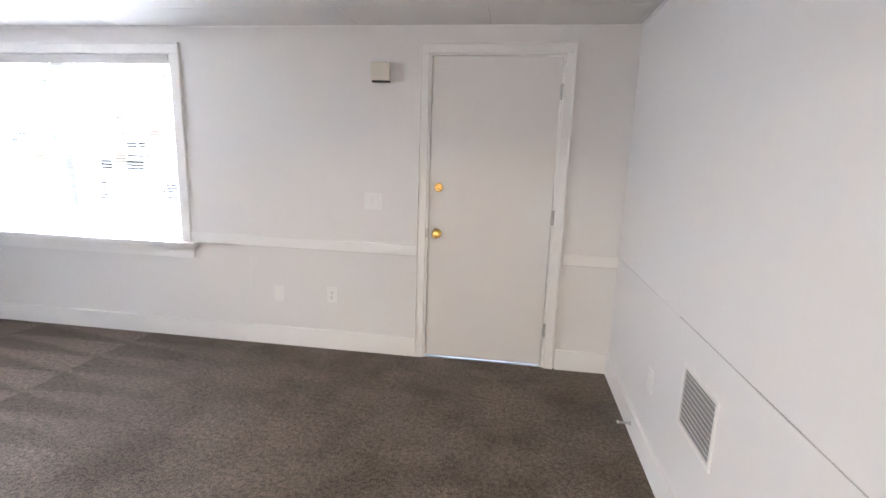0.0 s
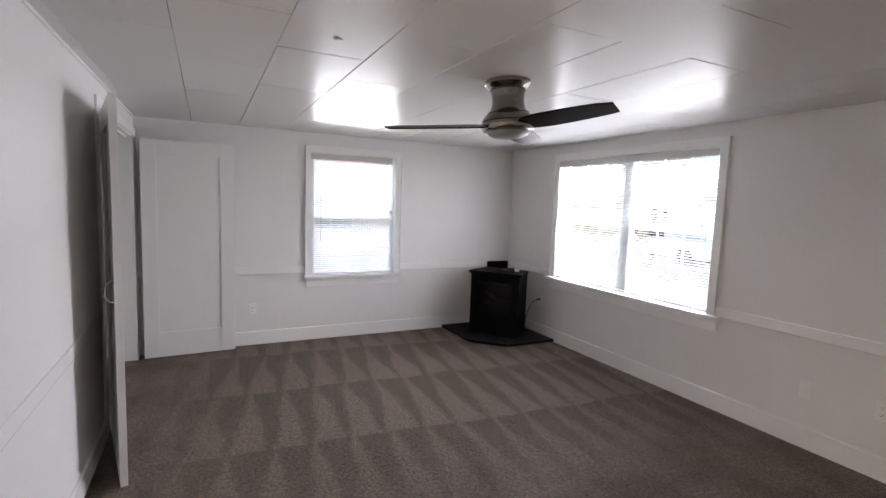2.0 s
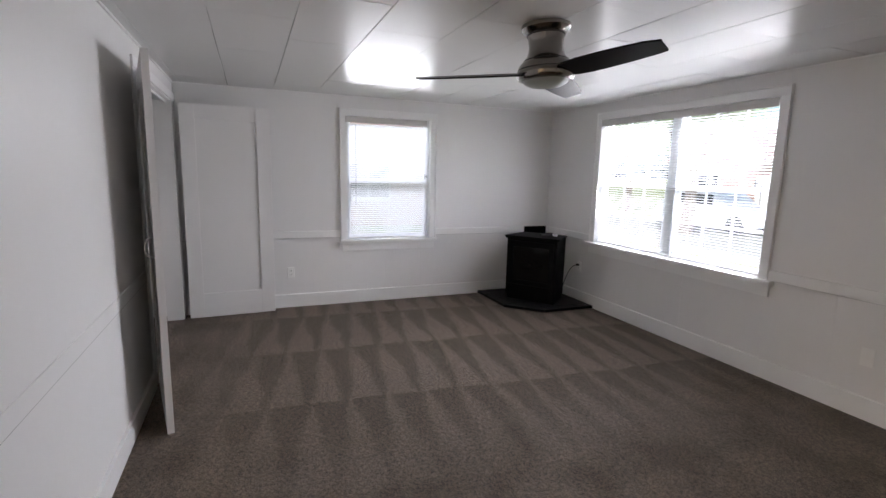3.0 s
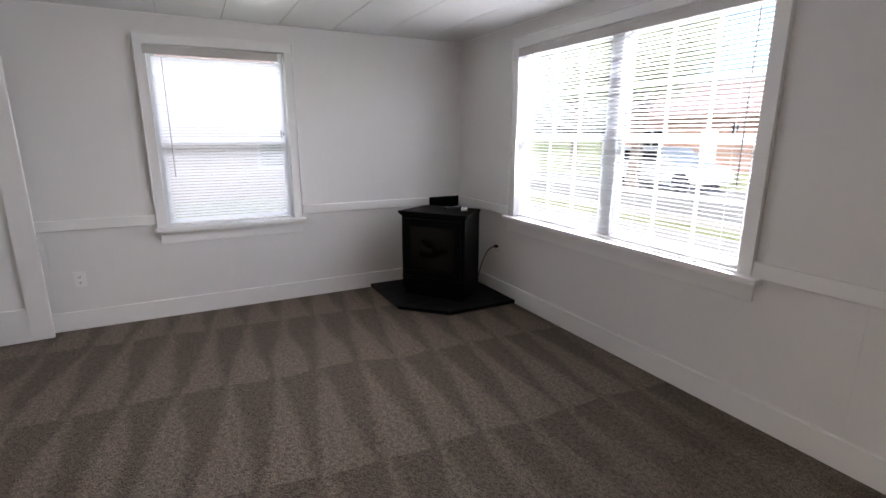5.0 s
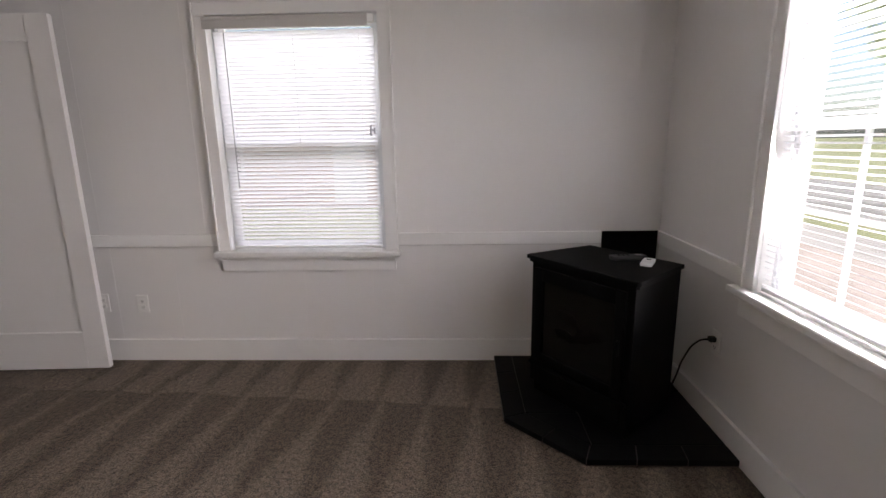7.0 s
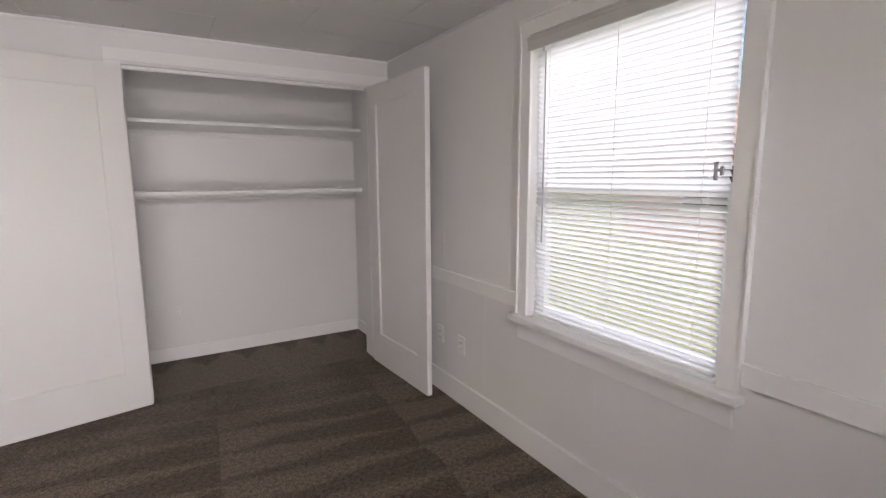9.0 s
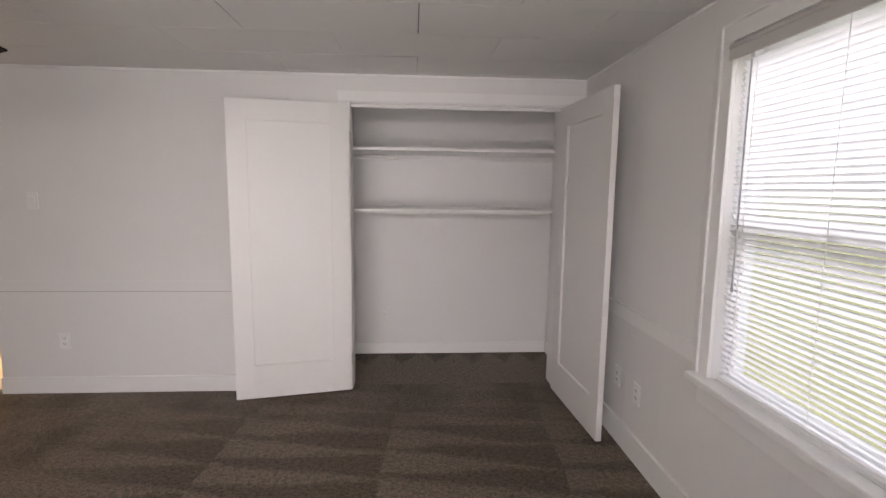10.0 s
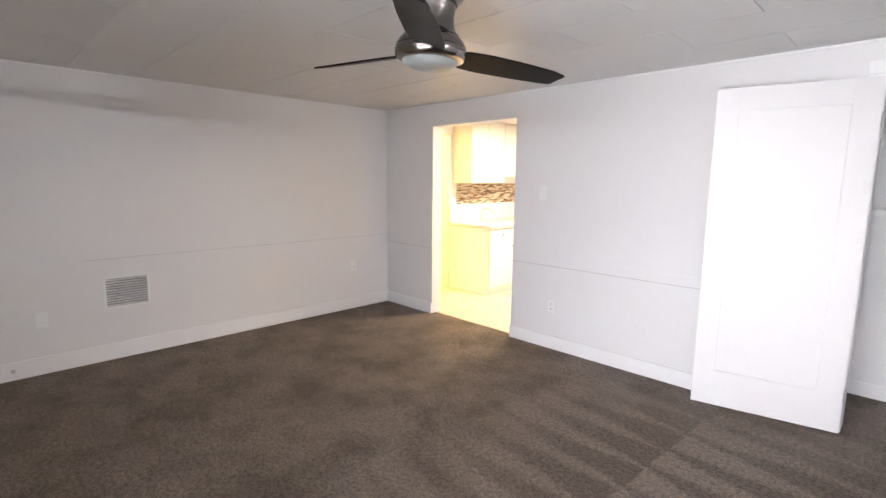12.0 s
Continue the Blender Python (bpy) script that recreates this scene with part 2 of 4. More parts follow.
M_MOSAIC = [material("mosaic_" + k, c, 0.18, 0, 0, 60, 0.1) for k, c in (("brown", (0.16, 0.09, 0.05)), ("tan", (0.45, 0.30, 0.19)), ("cream", (0.66, 0.58, 0.46)), ("grey", (0.28, 0.25, 0.23)))]
M_GRASS = material("lawn", (0.30, 0.31, 0.16), 0.95, 0, 0.8, 25, 0.3, 1.2)
M_ROAD = material("asphalt", (0.27, 0.255, 0.24), 0.9, 0, 0.4, 60, 0.12, 0.6)
M_DRIVE = material("driveway_gravel", (0.44, 0.36, 0.31), 0.95, 0, 0.6, 40, 0.18, 1.5)
M_WALK = material("concrete", (0.42, 0.39, 0.36), 0.85, 0, 0.3, 30, 0.1, 0.9)
M_BRICK = material("far_brick", (0.46, 0.29, 0.24), 0.85, 0, 0.3, 12, 0.15, 2)
M_SIDING = material("far_siding", (0.66, 0.58, 0.46), 0.7, 0, 0.1, 8, 0.05)
M_ROOF = material("shingle_roof", (0.34, 0.24, 0.22), 0.9, 0, 0.5, 14, 0.2, 2)
M_LEAF = material("leaves", (0.32, 0.38, 0.20), 0.7, 0, 0, 30, 0.4, 3)
M_BARK = material("bark", (0.24, 0.19, 0.15), 0.95, 0, 0.6, 20, 0.25, 6)
M_CARPAINT = material("white_car_paint", (0.75, 0.75, 0.76), 0.2, 0, 0, 60, 0.01, coat=0.6)
M_TYRE = material("tyre_rubber", (0.02, 0.02, 0.02), 0.8)


# ---- building blocks ----
def add_box(bm, x0, x1, y0, y1, z0, z1, bevel=0.0):
    r = bmesh.ops.create_cube(bm, size=1.0)
    vs = r["verts"]
    for v in vs:
        v.co = Vector(((x0 + x1) / 2 + v.co.x * (x1 - x0), (y0 + y1) / 2 + v.co.y * (y1 - y0), (z0 + z1) / 2 + v.co.z * (z1 - z0)))
    if bevel:
        es = list({e for v in vs for e in v.link_edges})
        bmesh.ops.bevel(bm, geom=es, offset=bevel, segments=2, affect="EDGES", profile=0.6)
    return bm


def box(x0, x1, y0, y1, z0, z1, bevel=0.0):
    return add_box(bmesh.new(), x0, x1, y0, y1, z0, z1, bevel)


def turned(profile, segments=40):
    """A lathe body round z from (radius, z) pairs."""
    bm = bmesh.new()
    rings = []
    for r, z in profile:
        rings.append([bm.verts.new((r * math.cos(2 * math.pi * i / segments), r * math.sin(2 * math.pi * i / segments), z)) for i in range(segments)])
    for a, b in zip(rings, rings[1:]):
        for i in range(segments):
            bm.faces.new((a[i], a[(i + 1) % segments], b[(i + 1) % segments], b[i]))
    if profile[0][0] > 1e-6:
        bm.faces.new(rings[0][::-1])
    if profile[-1][0] > 1e-6:
        bm.faces.new(rings[-1])
    bmesh.ops.recalc_face_normals(bm, faces=bm.faces)
    return bm


def prism(points, z0, z1, bevel=0.0):
    """An upright prism over a plan outline."""
    bm = bmesh.new()
    lo, hi = [bm.verts.new((x, y, z0)) for x, y in points], [bm.verts.new((x, y, z1)) for x, y in points]
    n = len(points)
    bm.faces.new(lo[::-1])
    bm.faces.new(hi)
    for i in range(n):
        bm.faces.new((lo[i], lo[(i + 1) % n], hi[(i + 1) % n], hi[i]))
    bmesh.ops.recalc_face_normals(bm, faces=bm.faces)
    if bevel:
        bmesh.ops.bevel(bm, geom=list(bm.edges), offset=bevel, segments=2, affect="EDGES", profile=0.6)
    return bm


def mesh_of(name, bm, mat, smooth=False):
    me = bpy.data.meshes.new(name)
    bm.to_mesh(me)
    bm.free()
    me.materials.append(mat)
    if smooth:
        me.shade_smooth()
        me.set_sharp_from_angle(angle=radians(35))
    return me


def part(name, bm, mat, parent, label="", m=None, smooth=False):
    me = bm if isinstance(bm, bpy.types.Mesh) else mesh_of(name, bm, mat, smooth)
    ob = new(name, me)
    ob.parent = parent
    if m is not None:
        ob.matrix_local = m
    if label:
        tagged(ob, label)
    return ob


def thing(name, m, label, category, group=""):
    ob = new(name)
    ob.empty_display_size = 0.1
    ob.matrix_world = m
    return tagged(ob, label, category, group)


def structure(name, bm, mat, label="", category=""):
    ob = new(name, mesh_of(name, bm, mat))
    return tagged(ob, label, category or name.split("_")[0], kind="structure")


def tube(name, points, radius, mat, parent=None, m=None):
    cu = bpy.data.curves.new(name, "CURVE")
    cu.dimensions, cu.bevel_depth, cu.bevel_resolution, cu.resolution_u = "3D", radius, 3, 8
    sp = cu.splines.new("BEZIER")
    sp.bezier_points.add(len(points) - 1)
    for p, q in zip(sp.bezier_points, points):
        p.co, p.handle_left_type, p.handle_right_type = q, "AUTO", "AUTO"
    tmp = bpy.data.objects.new(name, cu)
    scene.collection.objects.link(tmp)
    me = bpy.data.meshes.new_from_object(tmp.evaluated_get(bpy.context.evaluated_depsgraph_get()))
    bpy.data.objects.remove(tmp)
    me.materials.clear()
    me.materials.append(mat)
    me.shade_smooth()
    ob = new(name, me)
    if parent:
        ob.parent = parent
    if m is not None:
        ob.matrix_local = m
    return ob


# ---- floor, walls, ceiling ----
structure("floor", box(WEST - THICK, EAST + THICK, SOUTH - 0.06, NORTH + 0.06, -0.12, 0.0), M_CARPET, "taupe cut-pile carpet with vacuum wedge marks", "carpet")
structure("floor_closet", box(WEST - THICK, -3.5, CLOSET_BACK - 0.1, SOUTH - 0.06, -0.12, 0.0), M_CARPET_CLOSET, "taupe carpet running into the closet", "carpet")


def wall(name, axis, inner, outer, a0, a1, openings, z1, mat, label):
    """A wall along x (axis 'x', inner and outer are y) or along y, with rectangular openings (a, b, bottom, top)."""
    bm = bmesh.new()

    def piece(p, q, lo, hi):
        if q - p < 1e-4 or hi - lo < 1e-4:
            return
        if axis == "x":
            add_box(bm, p, q, min(inner, outer), max(inner, outer), lo, hi)
        else:
            add_box(bm, min(inner, outer), max(inner, outer), p, q, lo, hi)
    at = a0
    for a, b, lo, hi in sorted(openings):
        piece(at, a, -0.1, z1)
        piece(a, b, -0.1, lo)
        piece(a, b, hi, z1)
        at = b
    piece(at, a1, -0.1, z1)
    return structure(name, bm, mat, label, "wall")


wall_n = wall("wall_north", "x", NORTH, NORTH + THICK, WEST - THICK, EAST + THICK, [WIN_N, DOOR_N], TOP + 0.1, M_WALL, "white painted panelled wall with front door and wide window")
wall_w = wall("wall_west", "y", WEST, WEST - THICK, CLOSET_BACK - 0.1, NORTH, [WIN_W], TOP + 0.1, M_WALL, "white painted panelled wall with one window")
wall_e = wall("wall_east", "y", EAST, EAST + THICK, KITCHEN_SOUTH, NORTH, [(-2.30, -1.6, -0.05, 2.05)], TOP + 0.1, M_WALL, "plain white painted panelled wall with return-air grille")
wall_s = wall("wall_south", "x", SOUTH, SOUTH - THICK, WEST, EAST, [DOORWAY, CLOSET], TOP + 0.1, M_WALL, "white painted wall with kitchen doorway and closet opening")
structure("wall_closet_back", box(WEST, -3.5, CLOSET_BACK - 0.1, CLOSET_BACK, -0.1, TOP + 0.1), M_WALL, "white painted closet back wall", "wall")
structure("wall_closet_side", box(-3.62, -3.5, CLOSET_BACK, SOUTH - THICK, -0.1, TOP + 0.1), M_WALL, "white painted closet side wall", "wall")
structure("wall_kitchen_south", box(KITCHEN_WEST, EAST, KITCHEN_SOUTH - 0.1, KITCHEN_SOUTH, -0.1, TOP + 0.1), M_WALL, "plain painted kitchen wall", "wall")
structure("wall_kitchen_west", box(KITCHEN_WEST - 0.1, KITCHEN_WEST, KITCHEN_SOUTH, SOUTH - THICK, -0.1, TOP + 0.1), M_WALL, "plain painted kitchen wall", "wall")
structure("ceiling_kitchen", box(-3.5, EAST + 1.6, KITCHEN_SOUTH - 0.1, SOUTH - THICK, TOP, TOP + 0.1), M_WALL, "white kitchen ceiling", "ceiling")
structure("ceiling_closet", box(WEST, -3.5, CLOSET_BACK, SOUTH - THICK, TOP, TOP + 0.1), M_WALL, "white closet ceiling", "ceiling")
structure("wall_hall_east", box(EAST + 1.5, EAST + 1.6, KITCHEN_SOUTH, SOUTH, -0.1, TOP + 0.1), M_YELLOW, "yellow painted side room wall", "wall")
structure("wall_hall_north", box(EAST + THICK, EAST + 1.5, SOUTH - 0.1, SOUTH, -0.1, TOP + 0.1), M_YELLOW, "yellow painted side room wall", "wall")
structure("wall_hall_south", box(EAST + THICK, EAST + 1.5, -3.1, -3.0, -0.1, TOP + 0.1), M_YELLOW, "yellow painted side room wall", "wall")

# ceiling: panels in running bond, faint uneven joints
rng = random.Random(7)
bm = bmesh.new()
add_box(bm, WEST - THICK, EAST + THICK, SOUTH - THICK, NORTH + THICK, TOP + 0.009, TOP + 0.1)
ROW, LONG = 0.4165, 0.862
y = 0.075 - 4 * ROW
k = 0
while y < NORTH:
    x = -2.02 + (LONG / 2 if k % 2 else 0) - 5 * LONG
    while x < EAST:
        gx, gy = rng.choice((0.0006, 0.0016, 0.0032)), rng.choice((0.0006, 0.0018, 0.0034))
        xa, xb, ya, yb = max(x + gx, WEST), min(x + LONG - gx, EAST), max(y + gy, SOUTH), min(y + ROW - gy, NORTH)
        if xb - xa > 0.01 and yb - ya > 0.01:
            first = len(bm.verts)
            add_box(bm, xa, xb, ya, yb, TOP, TOP + 0.013)
            bm.verts.ensure_lookup_table()
            tx, ty, drop = rng.uniform(-0.003, 0.003), rng.uniform(-0.003, 0.003), rng.uniform(0.0, 0.0006)
            for v in bm.verts[first:]:
                if v.co.z < TOP + 0.001:
                    v.co.z += (v.co.x - (xa + xb) / 2) * tx + (v.co.y - (ya + yb) / 2) * ty - drop
        x += LONG
    y += ROW
    k += 1
ceil = structure("ceiling", bm, M_CEIL, "glossy off-white painted ceiling panels in running bond", "ceiling")
ceil.data.materials.append(M_CEIL_GAP)
for p in ceil.data.polygons[:6]:
    p.material_index = 1


# ---- skirtings, rails and casings ----
def trim(name, x0, x1, y0, y1, z0, z1, label, bevel=0.003, mat=None):
    return structure(name, box(x0, x1, y0, y1, z0, z1, bevel), mat or M_TRIM, label, name)


BH, BT, RT = 0.142, 0.019, 0.018
R0, R1 = 0.748, 0.822
base_label, rail_label = "white painted flat baseboard above carpet", "white painted flat chair rail board"
for x0, x1 in ((WEST, -0.742), (0.257, EAST)):
    trim("baseboard", x0, x1, NORTH - BT, NORTH, 0, BH, base_label)
for x0, x1 in ((WEST, -4.497), (-2.443, -0.742), (0.257, EAST)):
    trim("chair_rail", x0, x1, NORTH - RT, NORTH, R0, R1, rail_label, 0.002)
trim("baseboard", WEST, WEST + BT, SOUTH, NORTH - BT, 0, BH, base_label)
for y0, y1 in ((SOUTH, 0.314), (1.422, NORTH - RT)):
    trim("chair_rail", WEST, WEST + RT, y0, y1, R0, R1, rail_label, 0.002)
trim("baseboard", EAST - BT, EAST, SOUTH + BT, NORTH - BT, 0, 0.132, base_label)
trim("chair_rail", EAST - 0.004, EAST, SOUTH + 0.004, NORTH - RT, R0, R1, rail_label, 0.0015, M_WALL)
for x0, x1 in ((-3.63, DOORWAY[0]), (DOORWAY[1], EAST)):
    trim("baseboard", x0, x1, SOUTH, SOUTH + BT, 0, 0.118, base_label)
    trim("chair_rail", x0, x1, SOUTH, SOUTH + 0.004, R0 - 0.01, R1 - 0.01, rail_label, 0.0015, M_WALL)
trim("baseboard", WEST, -3.62, CLOSET_BACK, CLOSET_BACK + 0.012, 0, 0.10, "white painted closet baseboard")
trim("baseboard", WEST, WEST + 0.012, CLOSET_BACK + 0.012, SOUTH - THICK, 0, 0.10, "white painted closet baseboard")
# grey strips that paint the shadow line of the joint under the rail boards
M_JOINT = material("joint_shade", (0.5, 0.49, 0.48), 0.9)
for x0, x1 in ((WEST, -4.497), (-2.443, -0.742), (0.257, EAST)):
    trim("panel_gap", x0, x1, NORTH - 0.002, NORTH, R0 - 0.005, R0, "grey strip as shadow line of the joint under the chair rail", 0.0, M_JOINT)
for y0, y1 in ((SOUTH, 0.314), (1.422, NORTH - 0.002)):
    trim("panel_gap", WEST, WEST + 0.002, y0, y1, R0 - 0.005, R0, "grey strip as shadow line of the joint under the chair rail", 0.0, M_JOINT)
trim("panel_gap", EAST - 0.002, EAST, SOUTH + 0.005, 1.75, R1 + 0.0002, R1 + 0.0028, "open joint over the chair rail", 0.0, M_JOINT)
for x0, x1 in ((-3.63, DOORWAY[0]), (DOORWAY[1], EAST)):
    trim("panel_gap", x0, x1, SOUTH, SOUTH + 0.002, R0 - 0.014, R0 - 0.01, "grey strip as shadow line of the joint under the chair rail", 0.0, M_JOINT)
# thin cover strip where walls meet the ceiling
trim("ceiling_trim", WEST, EAST, SOUTH, SOUTH + 0.012, TOP - 0.014, TOP, "thin white strip along ceiling edge", 0.003)
trim("ceiling_trim", EAST - 0.012, EAST, SOUTH + 0.012, NORTH, TOP - 0.014, TOP, "thin white strip along ceiling edge", 0.003)
trim("ceiling_trim", WEST, EAST - 0.012, NORTH - 0.010, NORTH, TOP - 0.010, TOP, "thin white strip along ceiling edge", 0.003)
trim("ceiling_trim", WEST, WEST + 0.010, SOUTH + 0.012, NORTH - 0.010, TOP - 0.010, TOP, "thin white strip along ceiling edge", 0.003)
# closet casing
trim("trim_closet_head", WEST + 0.002, -3.63, SOUTH, SOUTH + 0.016, CLOSET[3] + 0.012, 2.14, "white painted head casing over the closet")
trim("trim_closet_stop", CLOSET[0], CLOSET[1], SOUTH - 0.05, SOUTH - 0.035, CLOSET[3] - 0.02, CLOSET[3], "white painted door stop strip")
trim("trim_closet_jamb", CLOSET[0] - 0.085, CLOSET[0] - 0.002, SOUTH, SOUTH + 0.012, 0, CLOSET[3] + 0.012, "white painted side casing of the closet")
trim("trim_closet_jamb", CLOSET[1] + 0.004, CLOSET[1] + 0.085, SOUTH, SOUTH + 0.012, 0.0, CLOSET[3] + 0.012, "white painted side casing of the closet")

# wall panel joints: narrow battens flush with the paint
def joint(x0, x1, y0, y1, z0, z1):
    trim("panel_joint", x0, x1, y0, y1, z0, z1, "painted-over joint between wall panels", 0.0008, M_WALL)


for yy, z0, z1 in ((0.018, BH, R0), (0.83, BH, 0.59), (1.252, BH, 0.59), (0.24, R1, TOP - 0.012), (1.60, R1, TOP - 0.012), (-0.38, BH, R0), (-0.42, R1, TOP - 0.012), (2.44, BH, R0)):
    joint(WEST, WEST + 0.0012, yy - 0.003, yy + 0.003, z0, z1)
joint(-3.21, -3.202, NORTH - 0.0022, NORTH, BH, 0.62)
joint(-1.99, -1.982, NORTH - 0.0022, NORTH, BH, R0)


def casing(name, axis, face, inward, a0, a1, z0, z1, width, label, sides=True):
    """Three boards with a stepped outer edge round an opening; axis is the wall's run."""
    ob = new(name)
    tagged(ob, label, "trim", kind="structure")

    def board(pname, p, q, lo, hi, t):
        if axis == "x":
            part(pname, box(p, q, min(face, face + inward * t), max(face, face + inward * t), lo, hi, 0.003), M_TRIM, ob)
        else:
            part(pname, box(min(face, face + inward * t), max(face, face + inward * t), p, q, lo, hi, 0.003), M_TRIM, ob)
    board("side_board", a0 - width, a0, z0, z1, 0.017)
    board("side_board", a1, a1 + width, z0, z1, 0.017)
    board("head_board", a0 - width, a1 + width, z1, z1 + width, 0.018)
    board("edge_bead", a0 - width - 0.010, a0 - width, z0, z1 + width, 0.026)
    board("edge_bead", a1 + width, a1 + width + 0.010, z0, z1 + width, 0.026)
    board("edge_bead", a0 - width - 0.010, a1 + width + 0.010, z1 + width, z1 + width + 0.010, 0.026)
    return ob


casing("trim_front_door", "x", NORTH, -1, DOOR_N[0], DOOR_N[1], 0.0, DOOR_N[3], 0.052, "white painted front door casing")
casing("trim_window_north", "x", NORTH, -1, WIN_N[0], WIN_N[1], WIN_N[2], WIN_N[3], 0.064, "white painted window casing")
casing("trim_window_west", "y", WEST, 1, WIN_W[0], WIN_W[1], WIN_W[2], WIN_W[3], 0.064, "white painted window casing")

# ---- windows ----
def window(name, width, height, units, muntins, label):
    """In its own frame: x along the wall, y towards outside, z up from the opening's bottom."""
    ob = new(name)
    tagged(ob, label, "window", kind="structure")
    f = 0.018
    d0, d1 = 0.055, 0.125
    fr = bmesh.new()
    add_box(fr, 0, f, d0, d1, 0, height)
    add_box(fr, width - f, width, d0, d1, 0, height)
    add_box(fr, f, width - f, d0, d1, height - f, height)
    add_box(fr, f, width - f, d0, d1, 0, f)
    part("window_frame", fr, M_VINYL, ob, "white vinyl window frame")
    gap = 0.10
    each = (width - 2 * f - (units - 1) * gap) / units
    for u in range(units):
        x0 = f + u * (each + gap)
        x1 = x0 + each
        if u:
            part("mullion", box(x0 - gap, x0, d0 - 0.012, d1, f, height - f, 0.004), M_VINYL, ob, "wide white centre mullion")
        mid = height * 0.485
        for which, lo, hi, ya, yb in (("lower_sash", f, mid + 0.02, d0 + 0.004, d0 + 0.030), ("upper_sash", mid - 0.02, height - f, d0 + 0.034, d0 + 0.060)):
            s = 0.034
            bm = bmesh.new()
            add_box(bm, x0, x0 + s, ya, yb, lo, hi, 0.003)
            add_box(bm, x1 - s, x1, ya, yb, lo, hi, 0.003)
            add_box(bm, x0 + s, x1 - s, ya, yb, lo, lo + s, 0.003)
            add_box(bm, x0 + s, x1 - s, ya, yb, hi - s, hi, 0.003)
            sash = part(which, bm, M_VINYL, ob, "white vinyl sash")
            pane = part("pane", box(x0 + s, x1 - s, (ya + yb) / 2 - 0.002, (ya + yb) / 2 + 0.002, lo + s, hi - s), M_GLASS, sash, "clear glass pane")
            pane.visible_shadow = False
            if muntins:
                bw = 0.009
                for q in (1, 2):
                    xx = x0 + s + (each - 2 * s) * q / 3
                    part("muntin", box(xx - bw, xx + bw, (ya + yb) / 2 - 0.006, (ya + yb) / 2 + 0.006, lo + s, hi - s), M_VINYL, sash)
                zz = (lo + hi) / 2
                part("muntin", box(x0 + s, x1 - s, (ya + yb) / 2 - 0.0055, (ya + yb) / 2 + 0.0055, zz - bw, zz + bw), M_VINYL, sash)
        part("sash_lock", box((x0 + x1) / 2 - 0.03, (x0 + x1) / 2 + 0.03, d0 - 0.008, d0 + 0.004, mid + 0.004, mid + 0.020, 0.004), M_PLASTIC, ob, "white sash lock")
    return ob


win1 = window("window_1", WIN_N[1] - WIN_N[0], WIN_N[3] - WIN_N[2], 2, True, "twin double-hung white vinyl window with grilles")
win1.matrix_world = pose(WIN_N[0], NORTH, WIN_N[2])
win2 = window("window_2", WIN_W[1] - WIN_W[0], WIN_W[3] - WIN_W[2], 1, False, "single double-hung white vinyl window")
win2.matrix_world = pose(WEST, WIN_W[0], WIN_W[2], 0, 0, 90)


def sill(name, length, label):
    """x along the wall from 0, y towards outside, top at z 0."""
    ob = new(name)
    tagged(ob, label, "window sill", kind="structure")
    part("stool", box(0, length, -0.062, 0.0, -0.030, 0.004, 0.008), M_TRIM, ob)
    part("inner_stool", box(0.113, length - 0.113, 0.0, 0.054, -0.010, 0.003), M_TRIM, ob)
    part("cove", box(0.02, length - 0.02, -0.040, 0.0, -0.044, -0.030, 0.004), M_TRIM, ob)
    part("apron", box(0.03, length - 0.03, -0.018, 0.0, -0.122, -0.044, 0.003), M_TRIM, ob)
    return ob


sill("window_sill_north", 2.13, "white painted wooden window stool and apron").matrix_world = pose(-4.53, NORTH, WIN_N[2])
sill("window_sill_west", 1.13, "white painted wooden window stool and apron").matrix_world = pose(WEST, 0.303, WIN_W[2], 0, 0, 90)


